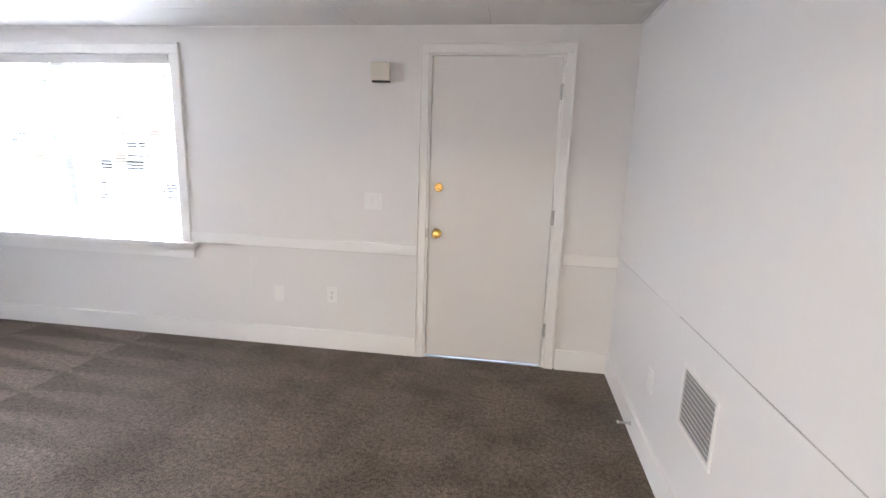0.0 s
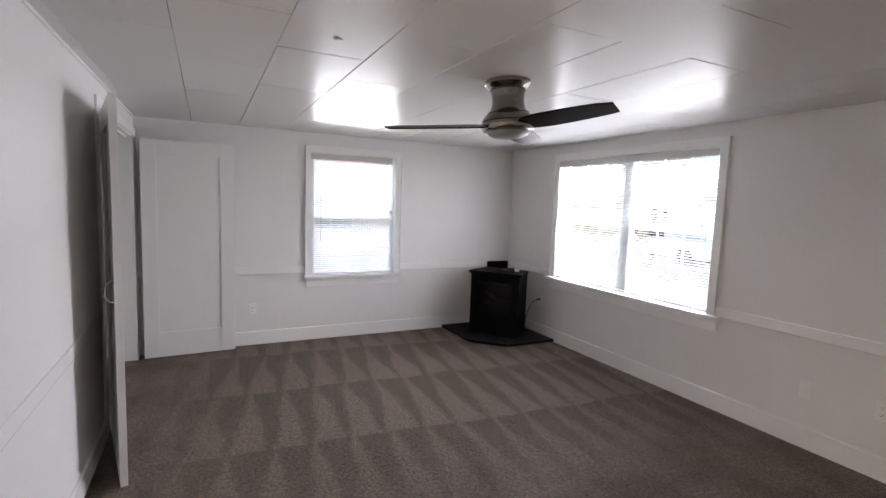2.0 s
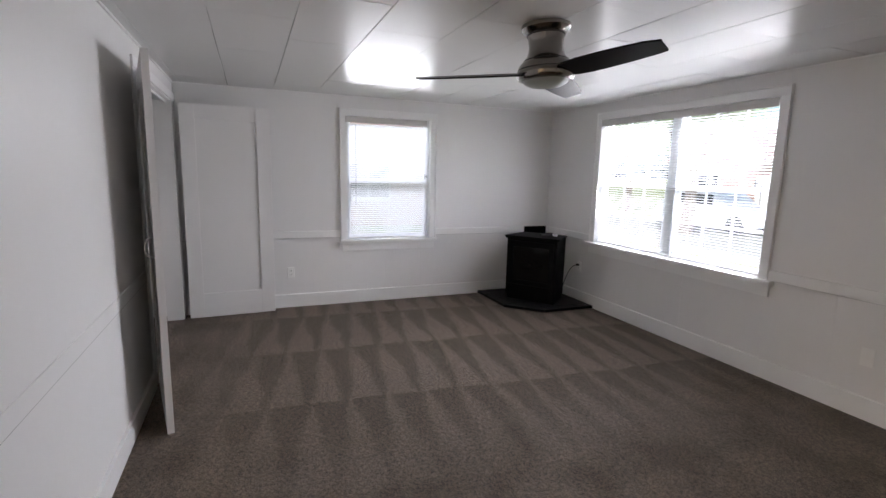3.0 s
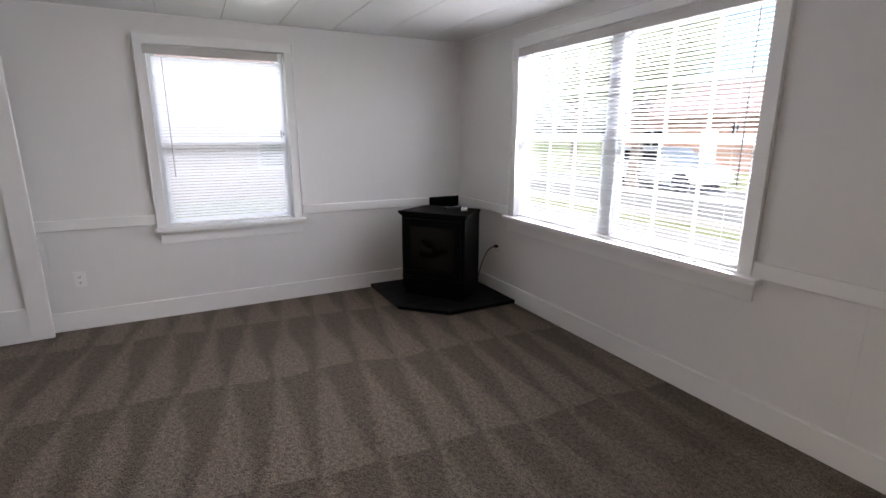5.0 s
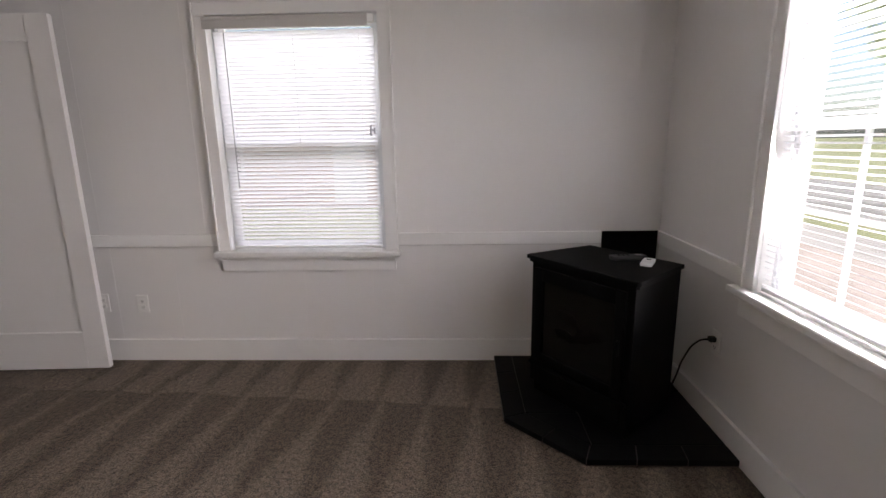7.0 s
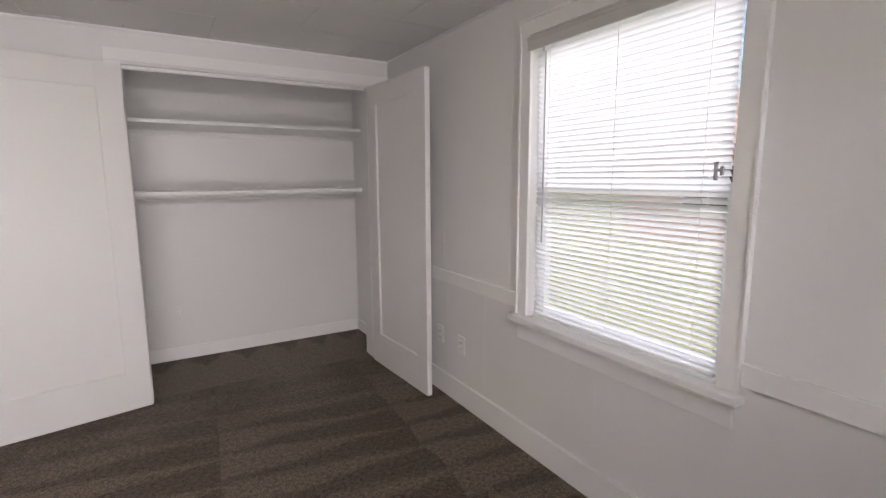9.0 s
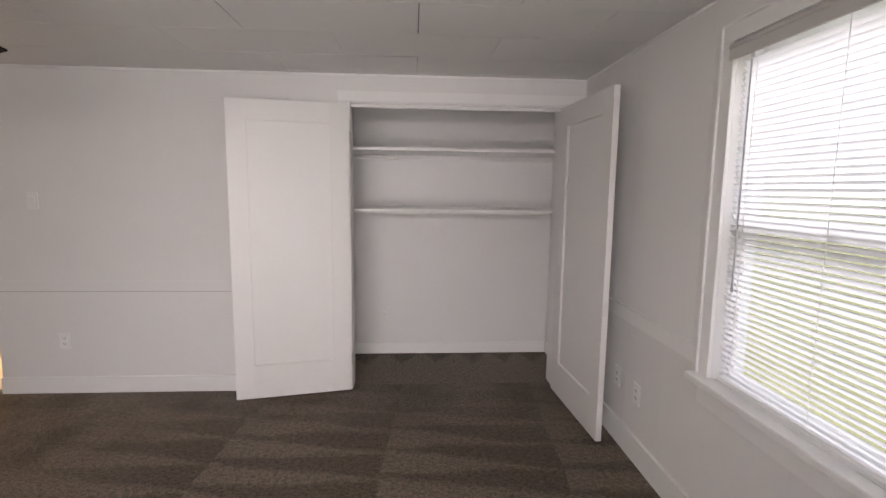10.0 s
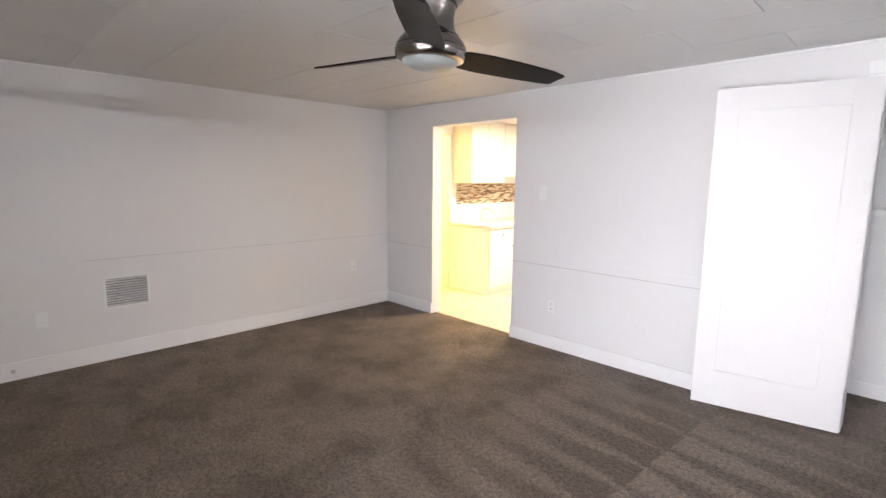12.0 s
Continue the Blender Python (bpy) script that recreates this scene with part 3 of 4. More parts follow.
def blind(name, width, height, tilt, wand_at, wand_len, clip_at, label, shift=0.0):
    """Mini blind: x along the wall, y towards outside, z up from the stool."""
    ob = thing(name, Matrix(), label, "blind", "window blinds")
    part("headrail", box(0.006, width - 0.006, 0.006, 0.044, height - 0.048, height - 0.006, 0.004), M_PLASTIC, ob)
    v = bmesh.new()
    add_box(v, 0.003 - shift, width - 0.003 - shift, -0.014, -0.006, height - 0.072, height - 0.008, 0.003)
    add_box(v, 0.003 - shift, width - 0.003 - shift, -0.018, -0.013, height - 0.028, height - 0.016, 0.002)
    part("valance", v, M_VALANCE, ob, "plastic valance strip, greyed for its backlit shade")
    part("bottom_rail", box(0.012, width - 0.012, 0.014, 0.038, 0.012, 0.028, 0.004), M_PLASTIC, ob)
    # one slat: a shallow arc
    bm = bmesh.new()
    w, seg = 0.0255, 4
    rows = []
    for i in range(seg + 1):
        a = i / seg - 0.5
        rows.append([bm.verts.new((x, a * w, 0.0022 * (1 - 4 * a * a))) for x in (0.010, width - 0.010)])
    for a, b in zip(rows, rows[1:]):
        bm.faces.new((a[0], a[1], b[1], b[0]))
    slat = mesh_of("slat", bm, M_SLAT, True)
    pitch = 0.0228
    z = 0.036
    j = random.Random(len(name) + int(width * 10))
    while z < height - 0.075:
        part("slat", slat, M_SLAT, ob, m=pose(0, 0.026, z, tilt + j.uniform(-1.5, 1.5), 0, 0))
        z += pitch
    for q in ([0.10, 0.5, 0.90] if width < 1.3 else [0.06, 0.36, 0.64, 0.94]):
        part("ladder_cord", box(width * q - 0.0005, width * q + 0.0005, 0.0115, 0.0135, 0.03, height - 0.05), M_PLASTIC, ob)
    part("tilt_wand", turned([(0.0035, 0), (0.0045, 0.01), (0.0035, 0.03), (0.0032, wand_len)], 8), M_SMOKE, ob, "clear grey tilt wand", m=pose(wand_at, -0.001, height - 0.09 - wand_len), smooth=True)
    cl = bmesh.new()
    add_box(cl, clip_at - 0.014, clip_at - 0.004, 0.000, 0.010, 0.675, 0.735, 0.002)
    add_box(cl, clip_at + 0.006, clip_at + 0.016, 0.000, 0.010, 0.690, 0.720, 0.002)
    add_box(cl, clip_at - 0.006, clip_at + 0.008, 0.001, 0.009, 0.702, 0.712, 0.001)
    part("cord_clip", cl, M_SMOKE, ob, "grey plastic cord clip")
    return ob


# greyer than the other blind plastic: the valance's backlit shade is in its colour
M_VALANCE = material("valance_plastic_shaded", (0.60, 0.58, 0.56), 0.4, 0, 0.05, 60, 0.03)
M_SMOKE = material("smoky_plastic", (0.48, 0.48, 0.49), 0.25)
b1 = blind("window_blind", WIN_N[1] - WIN_N[0] - 0.008, WIN_N[3] - WIN_N[2], -18, 1.83, 0.83, 1.784, "white mini blind with open slats over the wide window")
b1.matrix_world = pose(WIN_N[0] + 0.004, NORTH - 0.008, WIN_N[2])
b2 = blind("window_blind", WIN_W[1] - WIN_W[0] - 0.030, WIN_W[3] - WIN_W[2], -53, 0.08, 0.86, 0.888, "white mini blind with half-open slats over the single window", 0.035)
b2.matrix_world = pose(WEST + 0.008, WIN_W[0] + 0.015, WIN_W[2], 0, 0, 90)


# ---- front door ----
def lathe_on_y(profile):
    """A turned body whose axis points to -y (into the room)."""
    bm = turned(profile, 32)
    bmesh.ops.rotate(bm, verts=bm.verts, matrix=Matrix.Rotation(radians(90), 3, "X"))
    return bm


d = new("door_1")
tagged(d, "plain white flush front door, closed, with brass lock", "door", kind="structure")
part("slab", box(-0.66, 0.16, NORTH + 0.002, NORTH + 0.045, 0.018, 2.07, 0.002), M_DOOR, d)
jb = bmesh.new()
add_box(jb, -0.68, -0.664, NORTH - 0.002, NORTH + THICK, 0, 2.085)
add_box(jb, 0.164, 0.18, NORTH - 0.002, NORTH + THICK, 0, 2.085)
add_box(jb, -0.664, 0.164, NORTH - 0.002, NORTH + THICK, 2.073, 2.085)
add_box(jb, -0.664, -0.648, NORTH + 0.048, NORTH + 0.07, 0, 2.073)
add_box(jb, 0.148, 0.164, NORTH + 0.048, NORTH + 0.07, 0, 2.073)
add_box(jb, -0.648, 0.148, NORTH + 0.048, NORTH + 0.07, 2.057, 2.073)
part("jamb", jb, M_TRIM, d)
part("threshold", box(-0.664, 0.164, NORTH, NORTH + THICK, 0.0, 0.008), M_CHROME, d, "bright metal threshold strip")
knob = part("knob", lathe_on_y([(0.033, 0.0), (0.033, 0.004), (0.026, 0.010), (0.013, 0.016), (0.012, 0.028), (0.022, 0.036), (0.028, 0.046), (0.028, 0.054), (0.021, 0.064), (0.0, 0.066)]), M_BRASS, d, "polished brass door knob", pose(-0.603, NORTH + 0.002, 0.912), True)
bolt = part("deadbolt", lathe_on_y([(0.030, 0.0), (0.030, 0.006), (0.024, 0.012), (0.0, 0.013)]), M_BRASS, d, "polished brass deadbolt rose", pose(-0.598, NORTH + 0.002, 1.228), True)
part("thumb_turn", box(-0.024, 0.024, -0.034, -0.012, -0.008, 0.008, 0.004), M_BRASS, bolt, "brass thumb turn", pose(0, 0, 0, 0, 12, 0))
part("strike_plate", box(-0.683, -0.664, NORTH - 0.0045, NORTH - 0.002, 0.88, 0.945), M_CHROME, d, "dull metal strike plate")
for z in (0.276, 1.06, 1.858):
    h = part("hinge", box(0.158, 0.182, NORTH - 0.004, NORTH + 0.001, z - 0.045, z + 0.045, 0.001), M_CHROME, d, "dull metal butt hinge")
    part("hinge_pin", turned([(0.0065, -0.05), (0.0065, 0.05)], 12), M_CHROME, h, "", pose(0.170, NORTH - 0.008, z), True)


# ---- closet doors and shelves ----
def closet_door(width, height, label, handle_side):
    """Hinge at the origin, slab along +x, faces at y 0 and y -t; both faces have a recessed panel."""
    ob = thing("closet_door", Matrix(), label, "door", "closet doors")
    t, st, top, bot, rec = 0.035, 0.125, 0.135, 0.235, 0.0135
    bm = bmesh.new()
    add_box(bm, 0, st, -t, 0, 0, height, 0.0015)
    add_box(bm, width - st, width, -t, 0, 0, height, 0.0015)
    add_box(bm, st, width - st, -t, 0, 0, bot, 0.0)
    add_box(bm, st, width - st, -t, 0, height - top, height, 0.0)
    part("door_frame", bm, M_DOOR, ob)
    part("panel", box(st - 0.01, width - st + 0.01, -t + rec, -rec, bot - 0.01, height - top + 0.01), M_DOOR, ob, "flat recessed white panel")
    bead = bmesh.new()
    for face in (-t + rec - 0.006, -rec):
        add_box(bead, st, st + 0.003, face, face + 0.006, bot, height - top)
        add_box(bead, width - st - 0.003, width - st, face, face + 0.006, bot, height - top)
        add_box(bead, st + 0.003, width - st - 0.003, face, face + 0.006, bot, bot + 0.003)
        add_box(bead, st + 0.003, width - st - 0.003, face, face + 0.006, height - top - 0.003, height - top)
    part("bead", bead, M_DOOR, ob)
    hy = handle_side
    y0 = 0 if hy > 0 else -t
    handle = hy < 0 and tube("handle", [(width - 0.05, y0, 0.98), (width - 0.05, y0 + hy * 0.03, 1.0), (width - 0.05, y0 + hy * 0.03, 1.08), (width - 0.05, y0, 1.10)], 0.005, M_CHROME, ob)
    if handle:
        tagged(handle, "small metal pull handle")
    for z in (0.22, height - 0.22):
        part("hinge", turned([(0.007, z - 0.04), (0.007, z + 0.04)], 12), M_CHROME, ob, "dull metal hinge knuckle", pose(-0.004, 0.004 if hy > 0 else -t - 0.004, 0), True)
    return ob


cd_e = closet_door(0.785, 2.035, "white recessed-panel closet door standing wide open by the wall", -1)
cd_e.matrix_world = pose(-3.712, -1.185, 0.012, 0, 0, 11.5)
cd_w = closet_door(0.785, 2.035, "white recessed-panel closet door standing open at right angles", 1)
cd_w.matrix_world = pose(-5.222, -1.175, 0.012, 0, 0, 93.2)
for z in (1.322, 1.782):
    sh = thing("closet_shelf", pose(WEST, CLOSET_BACK, z), "white painted board shelf inside the closet", "shelf", "closet shelves")
    part("board", box(0.001, 1.759, 0.001, 0.55, -0.022, 0.0, 0.002), M_TRIM, sh)
    part("cleat", box(0.001, 1.759, 0.001, 0.02, -0.06, -0.022, 0.002), M_TRIM, sh)
    part("cleat", box(0.001, 0.02, 0.02, 0.5, -0.06, -0.022, 0.002), M_TRIM, sh)


# ---- outlets, switches, vent and small wall things ----
def plate_thing(name, m, label, category, kind, w=0.072, h=0.116):
    """A wall plate in its own frame: x along the wall, y into the room is negative, z up, centred."""
    ob = thing(name, m, label, category, "wall plates")
    part("plate", box(-w / 2, w / 2, -0.006, 0, -h / 2, h / 2, 0.0025), M_PLASTIC, ob)
    if kind == "outlet":
        for z in (-0.020, 0.020):
            s = part("socket", box(-0.017, 0.017, -0.008, -0.005, z - 0.014, z + 0.014, 0.002), M_PLASTIC, ob)
            sl = bmesh.new()
            add_box(sl, -0.008, -0.0055, -0.0088, -0.0078, z - 0.003, z + 0.006)
            add_box(sl, 0.0055, 0.008, -0.0088, -0.0078, z - 0.004, z + 0.006)
            add_box(sl, -0.002, 0.002, -0.0088, -0.0078, z - 0.010, z - 0.006)
            part("slot", sl, M_SLOT, s, "dark socket slots")
    elif kind == "rocker":
        n = 1 if w < 0.1 else 2
        for i in range(n):
            cx = (i - (n - 1) / 2) * 0.046
            bm = box(-0.0165, 0.0165, -0.010, -0.004, -0.033, 0.033, 0.002)
            part("rocker", bm, M_PLASTIC, ob, "white rocker paddle", pose(cx, 0, 0, 4, 0, 0))
    else:
        part("cap", box(-0.008, 0.008, -0.010, -0.005, -0.008, 0.008, 0.002), M_PLASTIC, ob)
    return ob


FACE_N, FACE_W, FACE_E, FACE_S = 0, 90, -90, 180
plate_thing("wall_outlet", pose(-1.773, NORTH, 0.397, 0, 0, FACE_N), "white blank wall plate above the baseboard", "outlet", "blank")
plate_thing("wall_outlet", pose(-1.363, NORTH, 0.415, 0, 0, FACE_N), "white duplex wall outlet above the baseboard", "outlet", "outlet")
plate_thing("wall_outlet", pose(-4.655, NORTH, 0.425, 0, 0, FACE_N), "white wall outlet with a black plug in it", "outlet", "outlet")
plate_thing("light_switch", pose(-1.052, NORTH, 1.117, 0, 0, FACE_N), "white double rocker light switch by the front door", "switch", "rocker", 0.128, 0.118)
plate_thing("wall_outlet", pose(WEST, -0.217, 0.378, 0, 0, FACE_W), "white duplex wall outlet below the chair rail", "outlet", "outlet")
plate_thing("wall_outlet", pose(WEST, -0.47, 0.385, 0, 0, FACE_W), "white wall outlet behind the closet door", "outlet", "outlet")
plate_thing("wall_outlet", pose(EAST, 2.024, 0.408, 0, 0, FACE_E), "white wall plate beside the grille", "outlet", "blank")
plate_thing("wall_outlet", pose(EAST, -0.74, 0.50, 0, 0, FACE_E), "white wall outlet near the room corner", "outlet", "outlet")
plate_thing("light_switch", pose(-1.57, SOUTH, 1.364, 0, 0, FACE_S), "white single rocker light switch", "switch", "rocker")
plate_thing("wall_outlet", pose(-1.70, SOUTH, 0.38, 0, 0, FACE_S), "white wall outlet beside the doorway", "outlet", "outlet")

chime = thing("door_chime", pose(-1.0, NORTH, 1.96), "cream plastic door chime box on the wall", "door chime")
part("cover", box(-0.062, 0.062, -0.048, 0, -0.052, 0.062, 0.006), M_IVORY, chime)
part("grille", box(-0.058, 0.058, -0.044, -0.002, -0.060, -0.052, 0.001), M_SLOT, chime, "dark slot under the cover")

vent = thing("return_air_grille", pose(EAST, 1.467, 0.546, 0, 0, FACE_E), "white stamped metal wall grille with angled louvres", "vent")
VW, VH = 0.325, 0.262
fr = bmesh.new()
add_box(fr, -VW / 2, -VW / 2 + 0.018, -0.007, 0, -VH / 2, VH / 2, 0.002)
add_box(fr, VW / 2 - 0.018, VW / 2, -0.007, 0, -VH / 2, VH / 2, 0.002)
add_box(fr, -VW / 2 + 0.018, VW / 2 - 0.018, -0.007, 0, VH / 2 - 0.018, VH / 2, 0.002)
add_box(fr, -VW / 2 + 0.018, VW / 2 - 0.018, -0.007, 0, -VH / 2, -VH / 2 + 0.018, 0.002)
part("frame", fr, M_PLASTIC, vent)
# flat grey sheet: the shade between the louvres is put in as colour
part("backing", box(-VW / 2 + 0.018, VW / 2 - 0.018, -0.0015, -0.0005, -VH / 2 + 0.018, VH / 2 - 0.018), M_SHADOWGAP, vent, "grey sheet painted as the shade behind louvres")
lv = mesh_of("louvre", box(-VW / 2 + 0.018, VW / 2 - 0.018, -0.0008, 0.0008, -0.0088, 0.0088), M_PLASTIC)
for i in range(11):
    part("louvre", lv, M_PLASTIC, vent, m=pose(0, -0.0065, -VH / 2 + 0.028 + i * 0.0206, 40, 0, 0))

for stop_m, txt in ((pose(EAST - BT, 2.21, 0.068, 0, 0, FACE_E), "small metal spring door stop on the baseboard"),):
    st = thing("door_stop", stop_m, txt, "door stop")
    part("base", lathe_on_y([(0.014, 0), (0.012, 0.006), (0.006, 0.010), (0.0, 0.011)]), M_CHROME, st, smooth=True)
    part("spring", lathe_on_y([(0.0055 + 0.0012 * (i % 2), 0.010 + i * 0.002) for i in range(25)]), M_CHROME, st, "coiled metal spring", smooth=True)
    part("tip", lathe_on_y([(0.008, 0.058), (0.009, 0.062), (0.008, 0.070), (0.0, 0.072)]), M_PLASTIC, st, "white rubber tip", smooth=True)

# ---- stove on its hearth ----
hearth = thing("hearth_pad", pose(0, 0, 0), "black tiled corner hearth pad with pale grout", "hearth")
outline = [(WEST + BT, 2.005), (-4.665, 2.005), (-4.352, 2.318), (-4.352, NORTH - BT), (WEST + BT, NORTH - BT)]
part("base", prism(outline, 0.0, 0.026), M_GROUT, hearth, "grout bed between tiles")


def tile_quad(a, b, c, dd, parent):
    """One tile over four plan corners, shrunk for the joint."""
    pts = [Vector(p) for p in (a, b, c, dd)]
    mid = sum(pts, Vector((0, 0))) / 4
    pts = [mid + (p - mid) * (1 - 0.0024 / max(0.02, (p - mid).length)) for p in pts]
    part("tile", prism([tuple(p) for p in pts], 0.008, 0.034, 0.003), M_SLATE, parent)


def border(p, q, ip, iq, n):
    p, q, ip, iq = Vector(p), Vector(q), Vector(ip), Vector(iq)
    for i in range(n):
        tile_quad(p.lerp(q, i / n), p.lerp(q, (i + 1) / n), ip.lerp(iq, (i + 1) / n), ip.lerp(iq, i / n), hearth)


O = [(WEST + BT, 1.998), (-4.662, 1.998), (-4.345, 2.315), (-4.345, NORTH - BT)]
I = [(WEST + BT, 2.108), (-4.7075, 2.108), (-4.455, 2.3605), (-4.455, NORTH - BT)]
border(O[0], O[1], I[0], I[1], 3)
border(O[1], O[2], I[1], I[2], 2)
border(O[2], O[3], I[2], I[3], 3)
I2 = [(WEST + BT, 2.108), (-4.7075, 2.108), (-4.455, 2.3605), (-4.455, NORTH - BT)]
tile_quad(I[0], I[1], (-4.7075, 2.3605), (WEST + BT, 2.3605), hearth)
tile_quad(I[1], I[2], (-4.455, 2.365), (-4.7075, 2.365), hearth)
tile_quad((WEST + BT, 2.366), (-4.92, 2.366), (-4.92, NORTH - BT), (WEST + BT, NORTH - BT), hearth)
tile_quad((-4.915, 2.366), (-4.455, 2.366), (-4.455, NORTH - BT), (-4.915, NORTH - BT), hearth)

# stove frame: x along its front, y towards its back
stove = thing("gas_stove", pose(-4.696, 2.320, 0.034, 0, 0, 36), "black freestanding steel gas stove with glass door on hearth", "stove")
body = [(-0.300, 0.025), (0.300, 0.025), (0.262, 0.420), (-0.262, 0.420)]
part("body", prism(body, 0.06, 0.725, 0.004), M_IRON, stove)
part("plinth", prism([(x * 0.96, 0.02 + y * 0.95) for x, y in body], 0.0, 0.06, 0.004), M_IRON, stove)
topo = [(-0.330, 0.012), (-0.318, 0.0), (0.318, 0.0), (0.330, 0.012), (0.273, 0.425), (0.265, 0.432), (-0.265, 0.432), (-0.273, 0.425)]
part("top_plate", prism(topo, 0.728, 0.748, 0.005), M_IRON, stove, "matt black steel top plate")
part("top_moulding", prism([(x * 0.965, 0.010 + y * 0.955) for x, y in topo], 0.712, 0.728, 0.004), M_IRON, stove)
dr = bmesh.new()
add_box(dr, -0.265, -0.215, 0.008, 0.025, 0.20, 0.690, 0.004)
add_box(dr, 0.215, 0.265, 0.008, 0.025, 0.20, 0.690, 0.004)
add_box(dr, -0.215, 0.215, 0.008, 0.025, 0.20, 0.24, 0.004)
add_box(dr, -0.215, 0.215, 0.008, 0.025, 0.625, 0.690, 0.004)
sdoor = part("door", dr, M_IRON, stove, "black steel door frame")
part("pane", box(-0.215, 0.215, 0.019, 0.024, 0.24, 0.625), M_STOVEGLASS, sdoor, "dark reflective stove glass")
part("handle", box(0.238, 0.250, -0.012, 0.008, 0.40, 0.47, 0.004), M_IRON, sdoor)
part("ash_lip", box(-0.29, 0.29, -0.002, 0.025, 0.165, 0.185, 0.005), M_IRON, stove)
part("access_panel", box(-0.265, 0.265, 0.013, 0.025, 0.075, 0.155, 0.004), M_IRON, stove)
for lx, lz, tilt, half in ((-0.03, 0.47, 24, 0.085), (0.06, 0.41, -18, 0.10), (-0.06, 0.385, 8, 0.075)):
    lg = bmesh.new()
    bmesh.ops.create_icosphere(lg, subdivisions=2, radius=1.0)
    for v in lg.verts:
        bend = 0.010 * math.sin(7 * v.co.x + lz * 40)
        v.co = Vector((v.co.x * half, v.co.y * 0.004, v.co.z * (0.026 + 0.006 * math.sin(9 * v.co.x)) + bend))
    part("log", lg, M_LOG, sdoor, "dim reddish ceramic log behind the glass", pose(lx, 0.0195, lz, 0, tilt, 0), True)

plate = thing("wall_shield", pose(WEST + RT + 0.001, 2.79, 0.0), "black metal sheet on the wall behind the stove", "metal plate")
part("sheet", box(0, 0.004, -0.165, 0.160, 0.42, 0.824, 0.001), M_IRON, plate)
part("hook", box(-0.001, 0.006, -0.15, -0.13, 0.41, 0.43, 0.001), M_IRON, plate)

TOPZ = 0.034 + 0.748
rem = thing("remote_control", pose(-4.83, 2.60, TOPZ, 0, 0, 5), "black remote control lying on the stove top", "remote")
part("shell", box(-0.024, 0.024, -0.085, 0.085, 0.0, 0.022, 0.007), M_CORD, rem, smooth=True)
part("screen", box(-0.016, 0.016, 0.035, 0.065, 0.0215, 0.0228, 0.0005), M_STEEL, rem, "grey display window")
for i in range(3):
    part("button", box(-0.012, 0.012, -0.05 + i * 0.022, -0.04 + i * 0.022, 0.0215, 0.0235, 0.0008), M_IRON, rem)
rem2 = thing("remote_control", pose(-4.735, 2.66, TOPZ, 0, 0, 60), "small white remote receiver lying on the stove top", "remote")
part("shell", box(-0.026, 0.026, -0.055, 0.055, 0.0, 0.018, 0.005), M_PLASTIC, rem2, smooth=True)
part("button", box(-0.010, 0.010, 0.012, 0.028, 0.0175, 0.0195, 0.001), M_SLOT, rem2, "grey button")

cord = thing("power_cord", pose(-4.655, NORTH - 0.009, 0.445), "black power cord from stove to wall outlet", "cord")
part("plug", box(-0.014, 0.014, -0.030, 0.0, -0.012, 0.012, 0.004), M_CORD, cord)
tube("cable", [(0, -0.03, 0), (-0.03, -0.055, -0.02), (-0.10, -0.085, -0.14), (-0.15, -0.10, -0.29), (-0.17, -0.14, -0.40), (-0.22, -0.20, -0.405)], 0.0042, M_CORD, cord)

# ---- ceiling fan ----
fan = thing("ceiling_fan", pose(-2.388, 0.881, TOP - 0.004) @ Matrix.Rotation(radians(3.0), 4, Vector((0.73, -0.69, 0))), "brushed nickel flush-mount ceiling fan with three dark blades", "ceiling fan")
part("canopy", turned([(0.128, 0.0), (0.128, -0.020), (0.118, -0.034), (0.098, -0.046), (0.098, -0.048)]), M_STEEL, fan, "satin nickel ceiling canopy", smooth=True)
# the black rings put the shade of the housing seams in as colour
part("ring", turned([(0.100, -0.048), (0.100, -0.053)]), M_SLOT, fan, "black ring painted as seam shadow")
part("motor_neck", turned([(0.096, -0.053), (0.092, -0.075), (0.089, -0.105), (0.092, -0.135), (0.102, -0.160), (0.118, -0.176)]), M_STEEL, fan, "satin nickel tapered motor housing", smooth=True)
part("ring", turned([(0.117, -0.176), (0.117, -0.181)]), M_SLOT, fan, "black ring painted as seam shadow")
part("motor_bowl", turned([(0.120, -0.181), (0.136, -0.196), (0.146, -0.214), (0.148, -0.222)]), M_STEEL, fan, "satin nickel motor bowl", smooth=True)
part("ring", turned([(0.145, -0.222), (0.145, -0.228)]), M_SLOT, fan, "black ring painted as seam shadow")
part("light_ring", turned([(0.150, -0.228), (0.154, -0.238), (0.152, -0.258), (0.142, -0.272), (0.120, -0.279)]), M_STEEL, fan, "satin nickel light ring", smooth=True)
part("lens", turned([(0.120, -0.278), (0.112, -0.292), (0.085, -0.306), (0.045, -0.313), (0.0, -0.315)]), M_LENS, fan, "white opal glass light, off", smooth=True)


def blade_mesh():
    """A swept tapered blade along +x with a rounded root and clipped tip."""
    top = [(0.10, 0.045), (0.16, 0.068), (0.26, 0.074), (0.45, 0.066), (0.62, 0.052), (0.668, 0.044)]
    bot = [(0.690, -0.040), (0.62, -0.058), (0.45, -0.068), (0.26, -0.070), (0.16, -0.060), (0.10, -0.040)]
    bm = prism([(x, y * 1.1) for x, y in top + bot], -0.004, 0.004, 0.0015)
    return mesh_of("blade", bm, M_BLADE)


bl = blade_mesh()
